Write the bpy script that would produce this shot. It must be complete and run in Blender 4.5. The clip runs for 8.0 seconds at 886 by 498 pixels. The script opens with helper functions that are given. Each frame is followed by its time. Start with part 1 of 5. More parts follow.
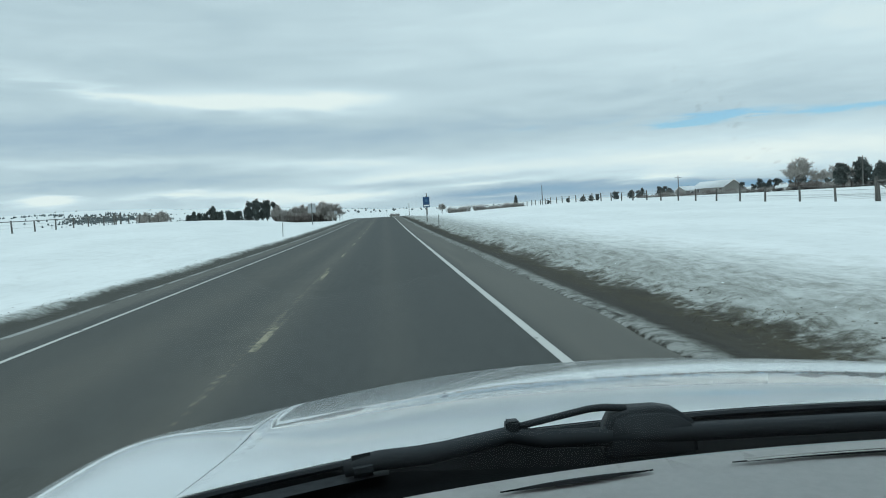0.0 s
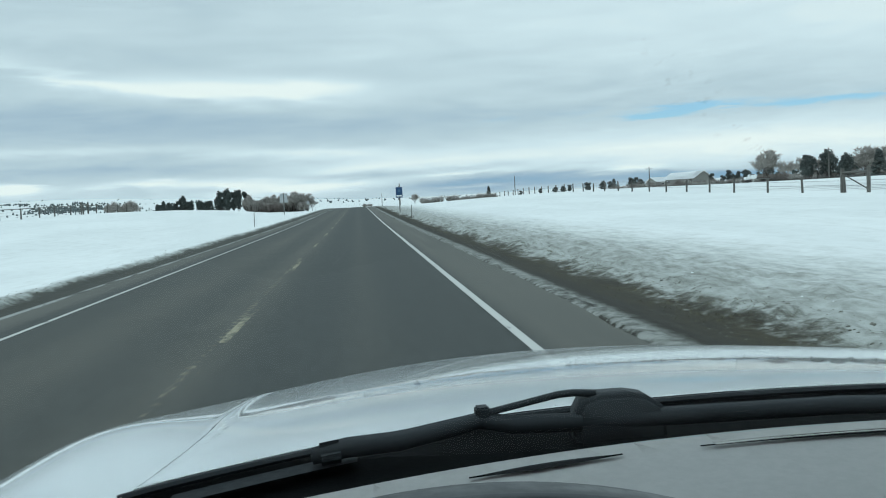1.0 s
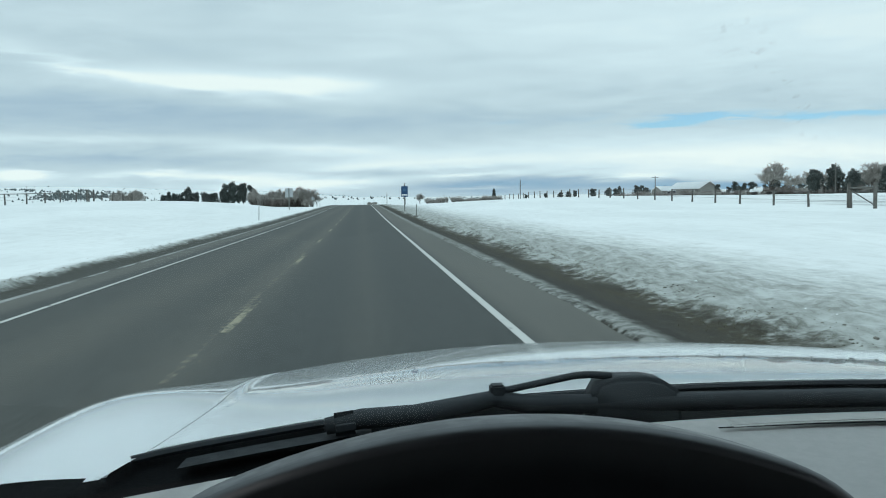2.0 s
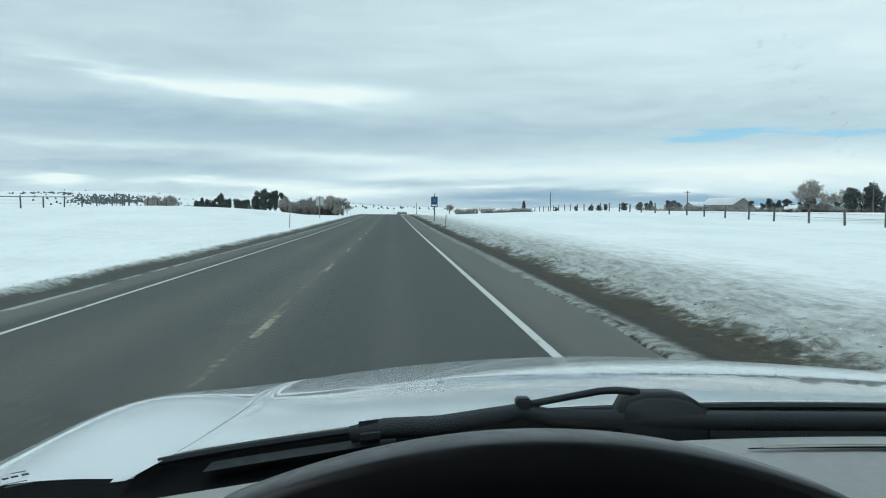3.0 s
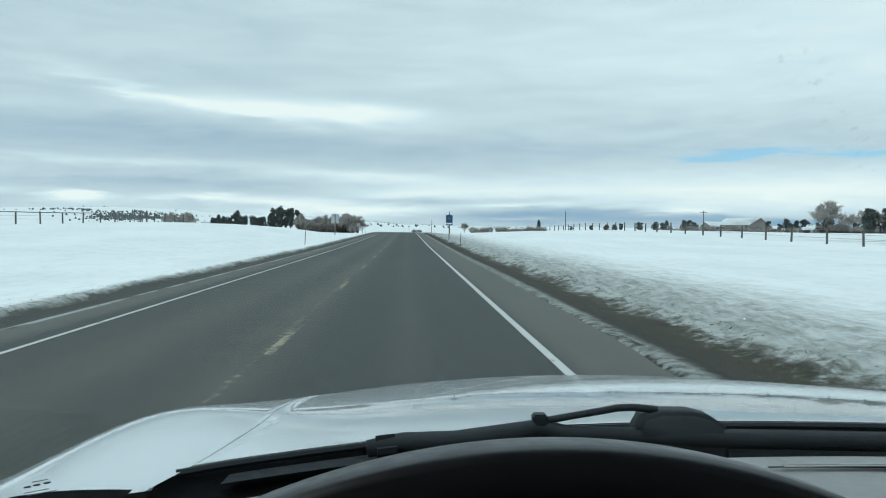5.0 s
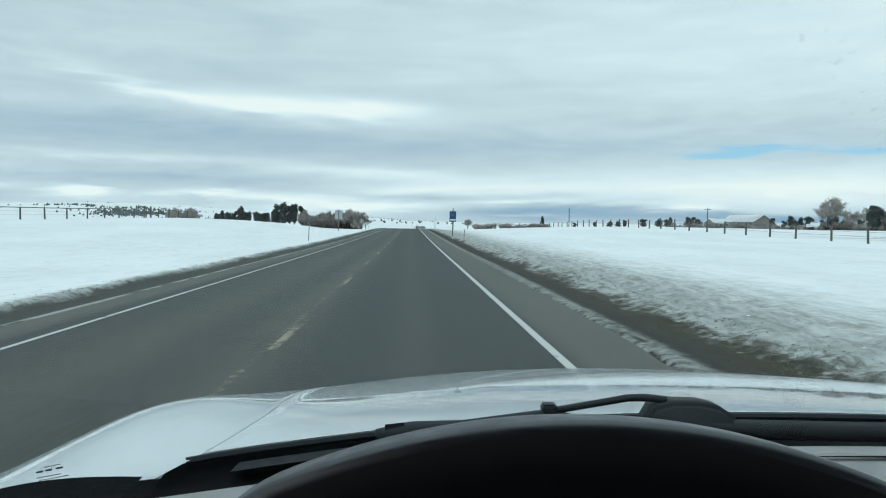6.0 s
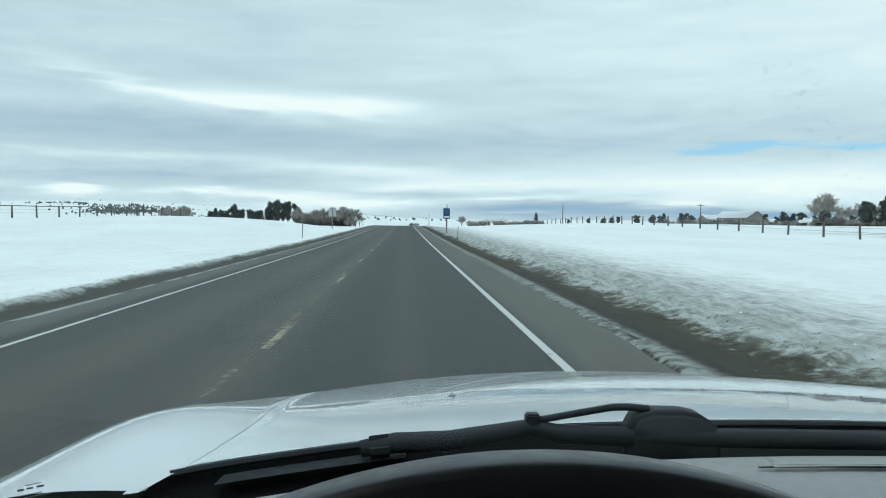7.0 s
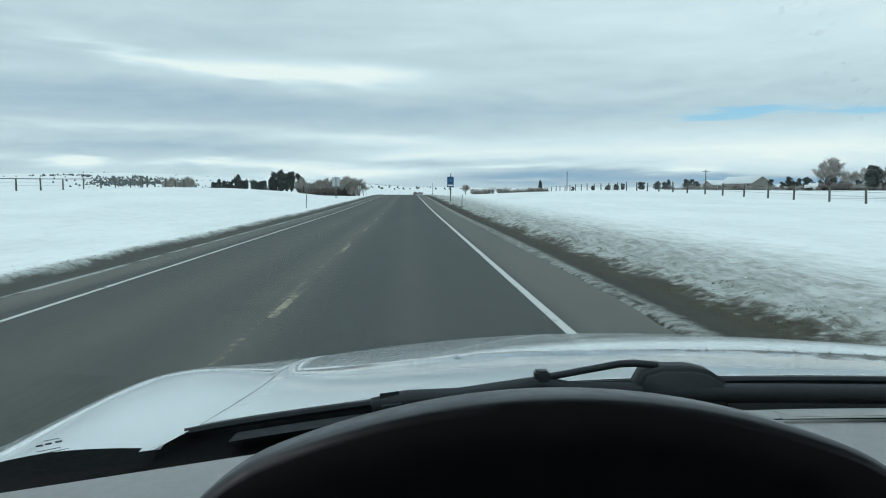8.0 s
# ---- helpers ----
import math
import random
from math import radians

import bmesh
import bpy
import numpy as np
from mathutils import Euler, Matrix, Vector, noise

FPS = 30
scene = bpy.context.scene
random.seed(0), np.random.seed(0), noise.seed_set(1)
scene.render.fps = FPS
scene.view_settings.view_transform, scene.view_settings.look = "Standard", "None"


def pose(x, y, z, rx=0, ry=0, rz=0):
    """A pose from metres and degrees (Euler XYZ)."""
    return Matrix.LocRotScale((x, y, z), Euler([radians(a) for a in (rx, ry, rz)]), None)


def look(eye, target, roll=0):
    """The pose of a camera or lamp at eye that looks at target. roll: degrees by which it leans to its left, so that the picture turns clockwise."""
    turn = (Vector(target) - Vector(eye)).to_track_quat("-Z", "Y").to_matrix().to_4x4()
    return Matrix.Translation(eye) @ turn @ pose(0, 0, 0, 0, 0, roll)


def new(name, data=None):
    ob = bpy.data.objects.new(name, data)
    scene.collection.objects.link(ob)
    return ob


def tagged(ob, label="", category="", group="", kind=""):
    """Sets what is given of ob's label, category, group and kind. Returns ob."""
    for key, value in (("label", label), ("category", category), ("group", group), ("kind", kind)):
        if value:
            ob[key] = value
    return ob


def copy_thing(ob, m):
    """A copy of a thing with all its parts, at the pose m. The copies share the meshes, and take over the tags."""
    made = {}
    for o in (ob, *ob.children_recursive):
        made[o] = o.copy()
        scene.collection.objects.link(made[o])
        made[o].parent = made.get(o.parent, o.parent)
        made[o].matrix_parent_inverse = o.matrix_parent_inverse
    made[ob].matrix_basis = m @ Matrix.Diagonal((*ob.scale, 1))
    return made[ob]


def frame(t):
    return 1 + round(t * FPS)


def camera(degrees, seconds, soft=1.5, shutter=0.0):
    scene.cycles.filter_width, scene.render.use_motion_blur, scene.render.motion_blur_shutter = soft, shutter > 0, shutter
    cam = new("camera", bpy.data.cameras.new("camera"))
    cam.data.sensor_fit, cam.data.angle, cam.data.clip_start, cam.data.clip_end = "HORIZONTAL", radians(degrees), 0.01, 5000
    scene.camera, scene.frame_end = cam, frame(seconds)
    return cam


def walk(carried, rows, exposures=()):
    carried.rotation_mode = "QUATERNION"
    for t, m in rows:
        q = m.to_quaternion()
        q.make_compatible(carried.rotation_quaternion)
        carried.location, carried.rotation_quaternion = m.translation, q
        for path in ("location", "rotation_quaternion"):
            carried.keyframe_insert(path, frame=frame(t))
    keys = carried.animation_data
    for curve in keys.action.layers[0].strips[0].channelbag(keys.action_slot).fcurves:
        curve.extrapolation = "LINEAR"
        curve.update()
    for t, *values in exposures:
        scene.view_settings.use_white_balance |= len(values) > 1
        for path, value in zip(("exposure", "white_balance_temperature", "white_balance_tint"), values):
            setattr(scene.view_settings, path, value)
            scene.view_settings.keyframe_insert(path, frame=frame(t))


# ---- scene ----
# The camera is held by hand over the dashboard of a pickup truck in its lane.
# x to the right, y along the road, z up; the road's surface is z = 0.
cam = camera(60.0, 8.0, soft=1.05)
PATH = [  # seconds, x, y, z, yaw, pitch, roll
    (0, 0.0303, -0.0114, 1.6440, -4.329, -2.658, 3.039),
    (0.5, 0.0295, -0.0065, 1.6367, -5.530, -2.830, 3.141),
    (1, 0.0355, 0.0001, 1.6356, -6.346, -3.476, 2.898),
    (1.2, 0.0340, 0.0010, 1.6298, -6.540, -3.690, 2.850),
    (2.3, 0.0070, 0.0060, 1.5990, -5.410, -3.190, -0.050),
    (2.5, 0.0104, 0.0070, 1.6006, -4.777, -3.038, -0.170),
    (3, 0.0112, 0.0045, 1.6022, -3.791, -2.584, -0.399),
    (3.5, 0.0000, 0.0000, 1.6000, -3.540, -2.230, 0.000),
    (4, 0.0159, -0.0040, 1.6060, -3.372, -1.665, 0.086),
    (4.5, 0.0128, -0.0026, 1.6022, -3.104, -1.235, -0.456),
    (5.8, -0.0009, 0.0017, 1.5907, -2.390, -1.260, -0.880),
    (6, -0.0012, 0.0014, 1.5887, -2.429, -1.506, -0.903),
    (6.5, 0.0105, 0.0119, 1.5889, -2.479, -1.982, -0.586),
    (7, 0.0122, -0.0030, 1.6080, -2.883, -1.730, -0.712),
    (7.5, 0.0076, 0.0023, 1.5987, -2.905, -0.896, -0.770),
    (7.8, 0.0051, -0.0040, 1.6000, -2.780, -2.160, -0.800),
    (8, 0.0067, -0.0040, 1.5951, -2.591, -4.065, -0.119),
    ]
# the phone's own exposure drifts a little
EXPOSURE = [(0.0, -0.10), (0.5, -0.06), (1.0, -0.05), (2.5, 0.02), (4.0, 0.0), (6.5, -0.02), (7.0, 0.06), (7.5, 0.0), (8.0, -0.05)]
walk(cam, [(t, pose(x, y, z, 90 + p, r, w)) for t, x, y, z, w, p, r in PATH], EXPOSURE)

# ---------------------------------------------------------------- light
SUN_EL, SUN_AZ = radians(38), radians(-140)
world = bpy.data.worlds.new("winter_sky")
scene.world = world
world.use_nodes = True


class Nodes:
    """A short way to write node trees."""

    def __init__(self, tree):
        self.t = tree
        tree.nodes.clear()

    def n(self, kind, **kw):
        node = self.t.nodes.new(kind)
        for k, v in kw.items():
            if k == "op":
                node.operation = v
            elif k == "blend":
                node.blend_type = v
            elif k == "dtype":
                node.data_type = v
        return node

    def put(self, socket, v):
        if isinstance(v, bpy.types.NodeSocket):
            self.t.links.new(v, socket)
        elif isinstance(v, (tuple, list)) and len(v) == 3 and socket.type == "RGBA":
            socket.default_value = (*v, 1)
        else:
            socket.default_value = v

    def m(self, op, a, b=0.0, c=0.0):
        node = self.n("ShaderNodeMath", op=op)
        for s, v in zip(node.inputs, (a, b, c)):
            self.put(s, v)
        return node.outputs[0]

    def vec(self, x, y, z):
        node = self.n("ShaderNodeCombineXYZ")
        for s, v in zip(node.inputs, (x, y, z)):
            self.put(s, v)
        return node.outputs[0]

    def noise(self, v, scale, detail=4.0, rough=0.55, distort=0.0):
        node = self.n("ShaderNodeTexNoise")
        self.put(node.inputs["Vector"], v)
        node.inputs["Scale"].default_value, node.inputs["Detail"].default_value = scale, detail
        node.inputs["Roughness"].default_value, node.inputs["Distortion"].default_value = rough, distort
        return node.outputs["Fac"]

    def ramp(self, f, a, b, lo=0.0, hi=1.0, smooth=True):
        node = self.n("ShaderNodeMapRange")
        if smooth:
            node.interpolation_type = "SMOOTHSTEP"
        for s, v in zip(node.inputs, (f, a, b, lo, hi)):
            self.put(s, v)
        return node.outputs[0]

    def mix(self, f, a, b, blend="MIX"):
        node = self.n("ShaderNodeMix", dtype="RGBA", blend=blend)
        self.put(node.inputs[0], f)
        self.put(node.inputs[6], a)
        self.put(node.inputs[7], b)
        return node.outputs[2]


w = Nodes(world.node_tree)
way = w.n("ShaderNodeTexCoord").outputs["Generated"]
sep = w.n("ShaderNodeSeparateXYZ")
w.put(sep.inputs[0], way)
az = w.m("ARCTAN2", sep.outputs[0], sep.outputs[1])
el = w.m("ARCSINE", sep.outputs[2])
flow = w.vec(w.m("MULTIPLY", az, 2.2), w.m("MULTIPLY", el, 13.0), 0.0)
fine = w.vec(w.m("MULTIPLY", az, 5.0), w.m("MULTIPLY", el, 34.0), 3.0)
big = w.noise(flow, 1.0, 5, 0.55, 0.4)
small = w.noise(fine, 1.0, 6, 0.6, 0.6)
u = w.m("ADD", az, w.m("MULTIPLY", w.m("SUBTRACT", small, 0.5), 0.16))
v = w.m("ADD", el, w.m("MULTIPLY", w.m("SUBTRACT", big, 0.5), 0.016))
v = w.m("ADD", v, w.m("MULTIPLY", w.m("SUBTRACT", small, 0.5), 0.024))


def streak(u0, v0, su, sv, tilt=0.0):
    """A soft lens of cloud at an azimuth and a height, in radians."""
    du = w.m("SUBTRACT", u, u0)
    dv = w.m("SUBTRACT", w.m("SUBTRACT", v, v0), w.m("MULTIPLY", du, tilt))
    a = w.m("POWER", w.m("ABSOLUTE", w.m("DIVIDE", du, su)), 2.0)
    b = w.m("POWER", w.m("ABSOLUTE", w.m("DIVIDE", dv, sv)), 2.0)
    return w.m("EXPONENT", w.m("MULTIPLY", w.m("ADD", a, b), -1.0))


tone = w.m("ADD", 0.49, w.m("MULTIPLY", w.m("SUBTRACT", big, 0.5), 0.34))
tone = w.m("ADD", tone, w.m("MULTIPLY", w.m("SUBTRACT", small, 0.5), 0.34))
thin = w.noise(w.vec(w.m("MULTIPLY", az, 14.0), w.m("MULTIPLY", el, 80.0), 5.0), 1.0, 5, 0.65, 0.8)
tone = w.m("ADD", tone, w.m("MULTIPLY", w.m("SUBTRACT", thin, 0.5), w.ramp(el, 0.0, 0.2, 0.36, 0.10)))
for u0, v0, su, sv, tilt, amount in (
        (-0.155, 0.154, 0.130, 0.0115, -0.03, 0.58),   # the long bright lens and its wisps
        (-0.24, 0.152, 0.09, 0.0050, -0.14, 0.30),
        (-0.36, 0.174, 0.08, 0.0070, -0.25, 0.16),
        (-0.05, 0.150, 0.08, 0.0100, -0.06, 0.22),
        (-0.42, 0.143, 0.10, 0.0090, 0.0, 0.08),
        (-0.38, 0.080, 0.22, 0.0050, 0.0, 0.20),
        (-0.06, 0.070, 0.13, 0.0060, -0.03, 0.34),
        (-0.395, 0.041, 0.034, 0.0055, 0.0, 0.85),
        (-0.52, 0.044, 0.040, 0.0045, 0.0, 0.55),
        (-0.26, 0.041, 0.045, 0.0040, 0.0, 0.42),
        (-0.16, 0.037, 0.10, 0.0050, 0.0, 0.45),
        (-0.05, 0.028, 0.11, 0.0070, 0.0, 0.58),
        (-0.30, 0.016, 0.28, 0.0080, 0.0, 0.28),
        (-0.25, 0.108, 0.36, 0.0180, 0.0, -0.16),
        (-0.35, 0.056, 0.30, 0.0060, 0.0, -0.13),
        (0.04, 0.100, 0.14, 0.0200, 0.0, -0.08),
        (0.07, 0.053, 0.15, 0.0080, 0.0, 0.26),
        (0.17, 0.022, 0.16, 0.0090, 0.0, -0.44),
        (0.05, 0.040, 0.10, 0.0045, 0.0, -0.18),
        (0.13, 0.036, 0.06, 0.0030, 0.0, 0.36),
        (0.16, 0.019, 0.05, 0.0022, 0.0, 0.30),
        (0.48, 0.016, 0.16, 0.0060, 0.0, -0.50),
        (0.345, 0.029, 0.055, 0.0060, 0.0, 0.46),
        (0.48, 0.054, 0.40, 0.0230, 0.0, 0.46),
        (0.30, 0.125, 0.40, 0.0300, 0.0, -0.06),
        (0.60, 0.240, 0.60, 0.1300, 0.0, 0.30)):
    tone = w.m("ADD", tone, w.m("MULTIPLY", streak(u0, v0, su, sv, tilt), amount))
cloud_ramp = w.n("ShaderNodeValToRGB")
w.put(cloud_ramp.inputs[0], tone)
els = cloud_ramp.color_ramp.elements
els[0].position, els[0].color = 0.0, (0.28, 0.44, 0.60, 1)
els[1].position, els[1].color = 1.0, (0.98, 0.995, 0.975, 1)
for at, colour in ((0.25, (0.42, 0.53, 0.645, 1)), (0.5, (0.595, 0.69, 0.755, 1)), (0.75, (0.77, 0.86, 0.912, 1))):
    e = els.new(at)
    e.color = colour
# an overcast sky is brighter overhead than low down
lift = w.ramp(el, 0.30, 1.1, 1.0, 2.65)
sky = w.n("ShaderNodeTexSky")
sky.sky_type = "NISHITA"
sky.sun_disc = False
sky.sun_elevation, sky.sun_rotation = SUN_EL, SUN_AZ
gap = w.m("ADD", w.m("MULTIPLY", streak(0.41, 0.0965, 0.066, 0.0062, 0.0), 1.15), w.m("MULTIPLY", streak(0.17, 0.100, 0.020, 0.003), 0.30))
gap = w.m("ADD", gap, w.m("MULTIPLY", streak(0.565, 0.0915, 0.080, 0.0045, 0.012), 0.85))
gap = w.m("ADD", gap, w.m("MULTIPLY", streak(0.375, 0.0910, 0.030, 0.0022, 0.02), 0.55))
gap = w.m("ADD", gap, w.m("MULTIPLY", streak(0.42, 0.100, 0.26, 0.010), 0.30))
wisp = w.noise(w.vec(w.m("MULTIPLY", az, 11.0), w.m("MULTIPLY", el, 90.0), 7.0), 1.0, 6, 0.65, 0.5)
gap = w.m("MULTIPLY", gap, w.ramp(wisp, 0.36, 0.62, 0.12, 1.15))
gap = w.ramp(gap, 0.07, 0.90, 0.0, 0.84)
clear = w.n("ShaderNodeBackground")
w.put(clear.inputs[0], w.mix(1.0, sky.outputs[0], (0.60, 0.82, 1.0), "MULTIPLY"))
clear.inputs[1].default_value = 0.12
cover = w.n("ShaderNodeBackground")
w.put(cover.inputs[0], cloud_ramp.outputs[0])
w.put(cover.inputs[1], lift)
both = w.n("ShaderNodeMixShader")
w.put(both.inputs[0], gap)
w.put(both.inputs[1], cover.outputs[0])
w.put(both.inputs[2], clear.outputs[0])
out = w.n("ShaderNodeOutputWorld")
w.put(out.inputs[0], both.outputs[0])

sun = new("sun", bpy.data.lights.new("sun", "SUN"))
sun.data.energy, sun.data.angle, sun.data.color = 0.5, radians(40), (1.0, 0.97, 0.92)
sun.matrix_world = look((60 * math.sin(SUN_AZ), 60 * math.cos(SUN_AZ), 60 * math.tan(SUN_EL)), (0, 0, 0))

# ---------------------------------------------------------------- materials


def plain(name, colour, rough=0.6, metal=0.0, vary=0.15, grain=40.0, bump=0.1, coat=0.0, depth=0.002, gloss=0.5):
    """Paint, plastic, metal or wood: a colour with blotches and grain at two scales."""
    mat = bpy.data.materials.new(name)
    mat.use_nodes = True
    k = Nodes(mat.node_tree)
    co = k.n("ShaderNodeTexCoord").outputs["Object"]
    a, b = k.noise(co, grain, 5), k.noise(co, grain / 9, 3)
    f = k.m("ADD", k.m("MULTIPLY", a, 0.5), k.m("MULTIPLY", b, 0.5))
    lo, hi = [c * (1 - vary) for c in colour], [min(1, c * (1 + vary)) for c in colour]
    bs = k.n("ShaderNodeBsdfPrincipled")
    k.put(bs.inputs["Base Color"], k.mix(k.ramp(f, 0.35, 0.65), tuple(lo), tuple(hi)))
    if coat:
        bs.inputs["Roughness"].default_value = rough
    else:
        k.put(bs.inputs["Roughness"], k.ramp(a, 0.3, 0.7, max(0.02, rough - 0.07), min(1, rough + 0.07)))
    bs.inputs["Specular IOR Level"].default_value = gloss
    bs.inputs["Metallic"].default_value = metal
    bs.inputs["Coat IOR"].default_value = 1.62
    bs.inputs["Coat Weight"].default_value, bs.inputs["Coat Roughness"].default_value = coat, 0.006
    if bump:
        bn = k.n("ShaderNodeBump")
        bn.inputs["Strength"].default_value, bn.inputs["Distance"].default_value = bump, depth
        k.put(bn.inputs["Height"], a)
        k.put(bs.inputs["Normal"], bn.outputs[0])
    k.put(k.n("ShaderNodeOutputMaterial").inputs[0], bs.outputs[0])
    return mat




def car_paint():
    """White paint under a clear coat that is faintly wavy."""
    mat = bpy.data.materials.new("white_car_paint")
    mat.use_nodes = True
    k = Nodes(mat.node_tree)
    co = k.n("ShaderNodeTexCoord").outputs["Object"]
    film = k.ramp(k.noise(co, 7.0, 6, 0.65, 0.6), 0.45, 0.75, 0.0, 0.06)
    under = k.n("ShaderNodeBsdfDiffuse")
    k.put(under.inputs["Color"], k.mix(film, (0.90, 0.905, 0.905), (0.50, 0.49, 0.46)))
    coat = k.n("ShaderNodeBsdfGlossy")
    coat.inputs["Color"].default_value = (0.96, 0.96, 0.96, 1)
    coat.inputs["Roughness"].default_value = 0.004
    bn = k.n("ShaderNodeBump")
    bn.inputs["Strength"].default_value, bn.inputs["Distance"].default_value = 0.22, 0.0004
    k.put(bn.inputs["Height"], k.noise(co, 11.0, 2, 0.5, 0.3))
    k.put(coat.inputs["Normal"], bn.outputs[0])
    edge = k.n("ShaderNodeLayerWeight")
    edge.inputs[0].default_value = 0.5
    both = k.n("ShaderNodeMixShader")
    k.put(both.inputs[0], k.ramp(edge.outputs["Facing"], 0.62, 0.93, 0.05, 0.86))
    k.put(both.inputs[1], under.outputs[0])
    k.put(both.inputs[2], coat.outputs[0])
    k.put(k.n("ShaderNodeOutputMaterial").inputs[0], both.outputs[0])
    return mat


WHITE_PAINT = car_paint()
BLACK_TRIM = plain("black_trim_plastic", (0.004, 0.0045, 0.005), 0.7, vary=0.3, grain=300, bump=0.25, gloss=0.06)
RUBBER = plain("rubber", (0.011, 0.013, 0.015), 0.7, vary=0.2, grain=90, gloss=0.25)
GREY_DASH = plain("grey_dashboard_vinyl", (0.41, 0.405, 0.39), 0.62, vary=0.05, grain=700, bump=0.35, depth=0.0006)
BLACK_DASH = plain("black_padded_vinyl", (0.006, 0.007, 0.008), 0.38, vary=0.15, grain=600, bump=0.3, depth=0.0006, gloss=0.4)
SIGN_STEEL = plain("galvanised_sign_steel", (0.42, 0.44, 0.45), 0.45, 0.6, 0.15, 30)
POST_WOOD = plain("weathered_post_wood", (0.10, 0.095, 0.085), 0.85, vary=0.35, grain=25, bump=0.5, depth=0.01)
GREY_POST = plain("grey_treated_post", (0.17, 0.175, 0.165), 0.8, vary=0.25, grain=25, bump=0.4, depth=0.006)
SIGN_ORANGE = plain("orange_yellow_sign_sheeting", (0.60, 0.30, 0.055), 0.4, vary=0.06, grain=8, bump=0.0)
SIGN_BLACK = plain("black_sign_ink", (0.02, 0.02, 0.02), 0.5, vary=0.1)
SIGN_BLUE = plain("blue_sign_sheeting", (0.012, 0.062, 0.150), 0.4, vary=0.08)
SIGN_WHITE = plain("white_sign_sheeting", (0.75, 0.76, 0.76), 0.4, vary=0.05)
BARK = plain("bark", (0.075, 0.060, 0.050), 0.9, vary=0.35, grain=12, bump=0.5, depth=0.02)
TWIG = plain("bare_twigs", (0.33, 0.305, 0.28), 0.9, vary=0.3, grain=5, bump=0.0)
RED_TWIG = plain("reddish_bare_twigs", (0.20, 0.17, 0.155), 0.9, vary=0.3, grain=5, bump=0.0)
NEEDLE = plain("conifer_needles", (0.058, 0.070, 0.064), 0.8, vary=0.45, grain=2, bump=0.0)
DRY_GRASS = plain("dry_grass", (0.33, 0.28, 0.19), 0.9, vary=0.25, grain=20, bump=0.0)
HOUSE_WALL = plain("tan_house_siding", (0.23, 0.22, 0.20), 0.8, vary=0.08, grain=2)
DARK_GLASS = plain("dark_window_glass", (0.02, 0.025, 0.03), 0.08, vary=0.1, bump=0.0)
SNOW_LOOSE = plain("roof_and_clod_snow", (0.78, 0.785, 0.785), 0.7, vary=0.05, grain=14, bump=0.4, depth=0.03)
DIRTY_CLOD = plain("dirty_snow_clods", (0.12, 0.113, 0.095), 0.85, vary=0.4, grain=14, bump=0.5, depth=0.02)
WIRE = plain("fence_wire", (0.20, 0.20, 0.20), 0.5, 0.7, 0.1)
REFLECTOR = plain("white_reflector", (0.8, 0.8, 0.8), 0.25, vary=0.05)


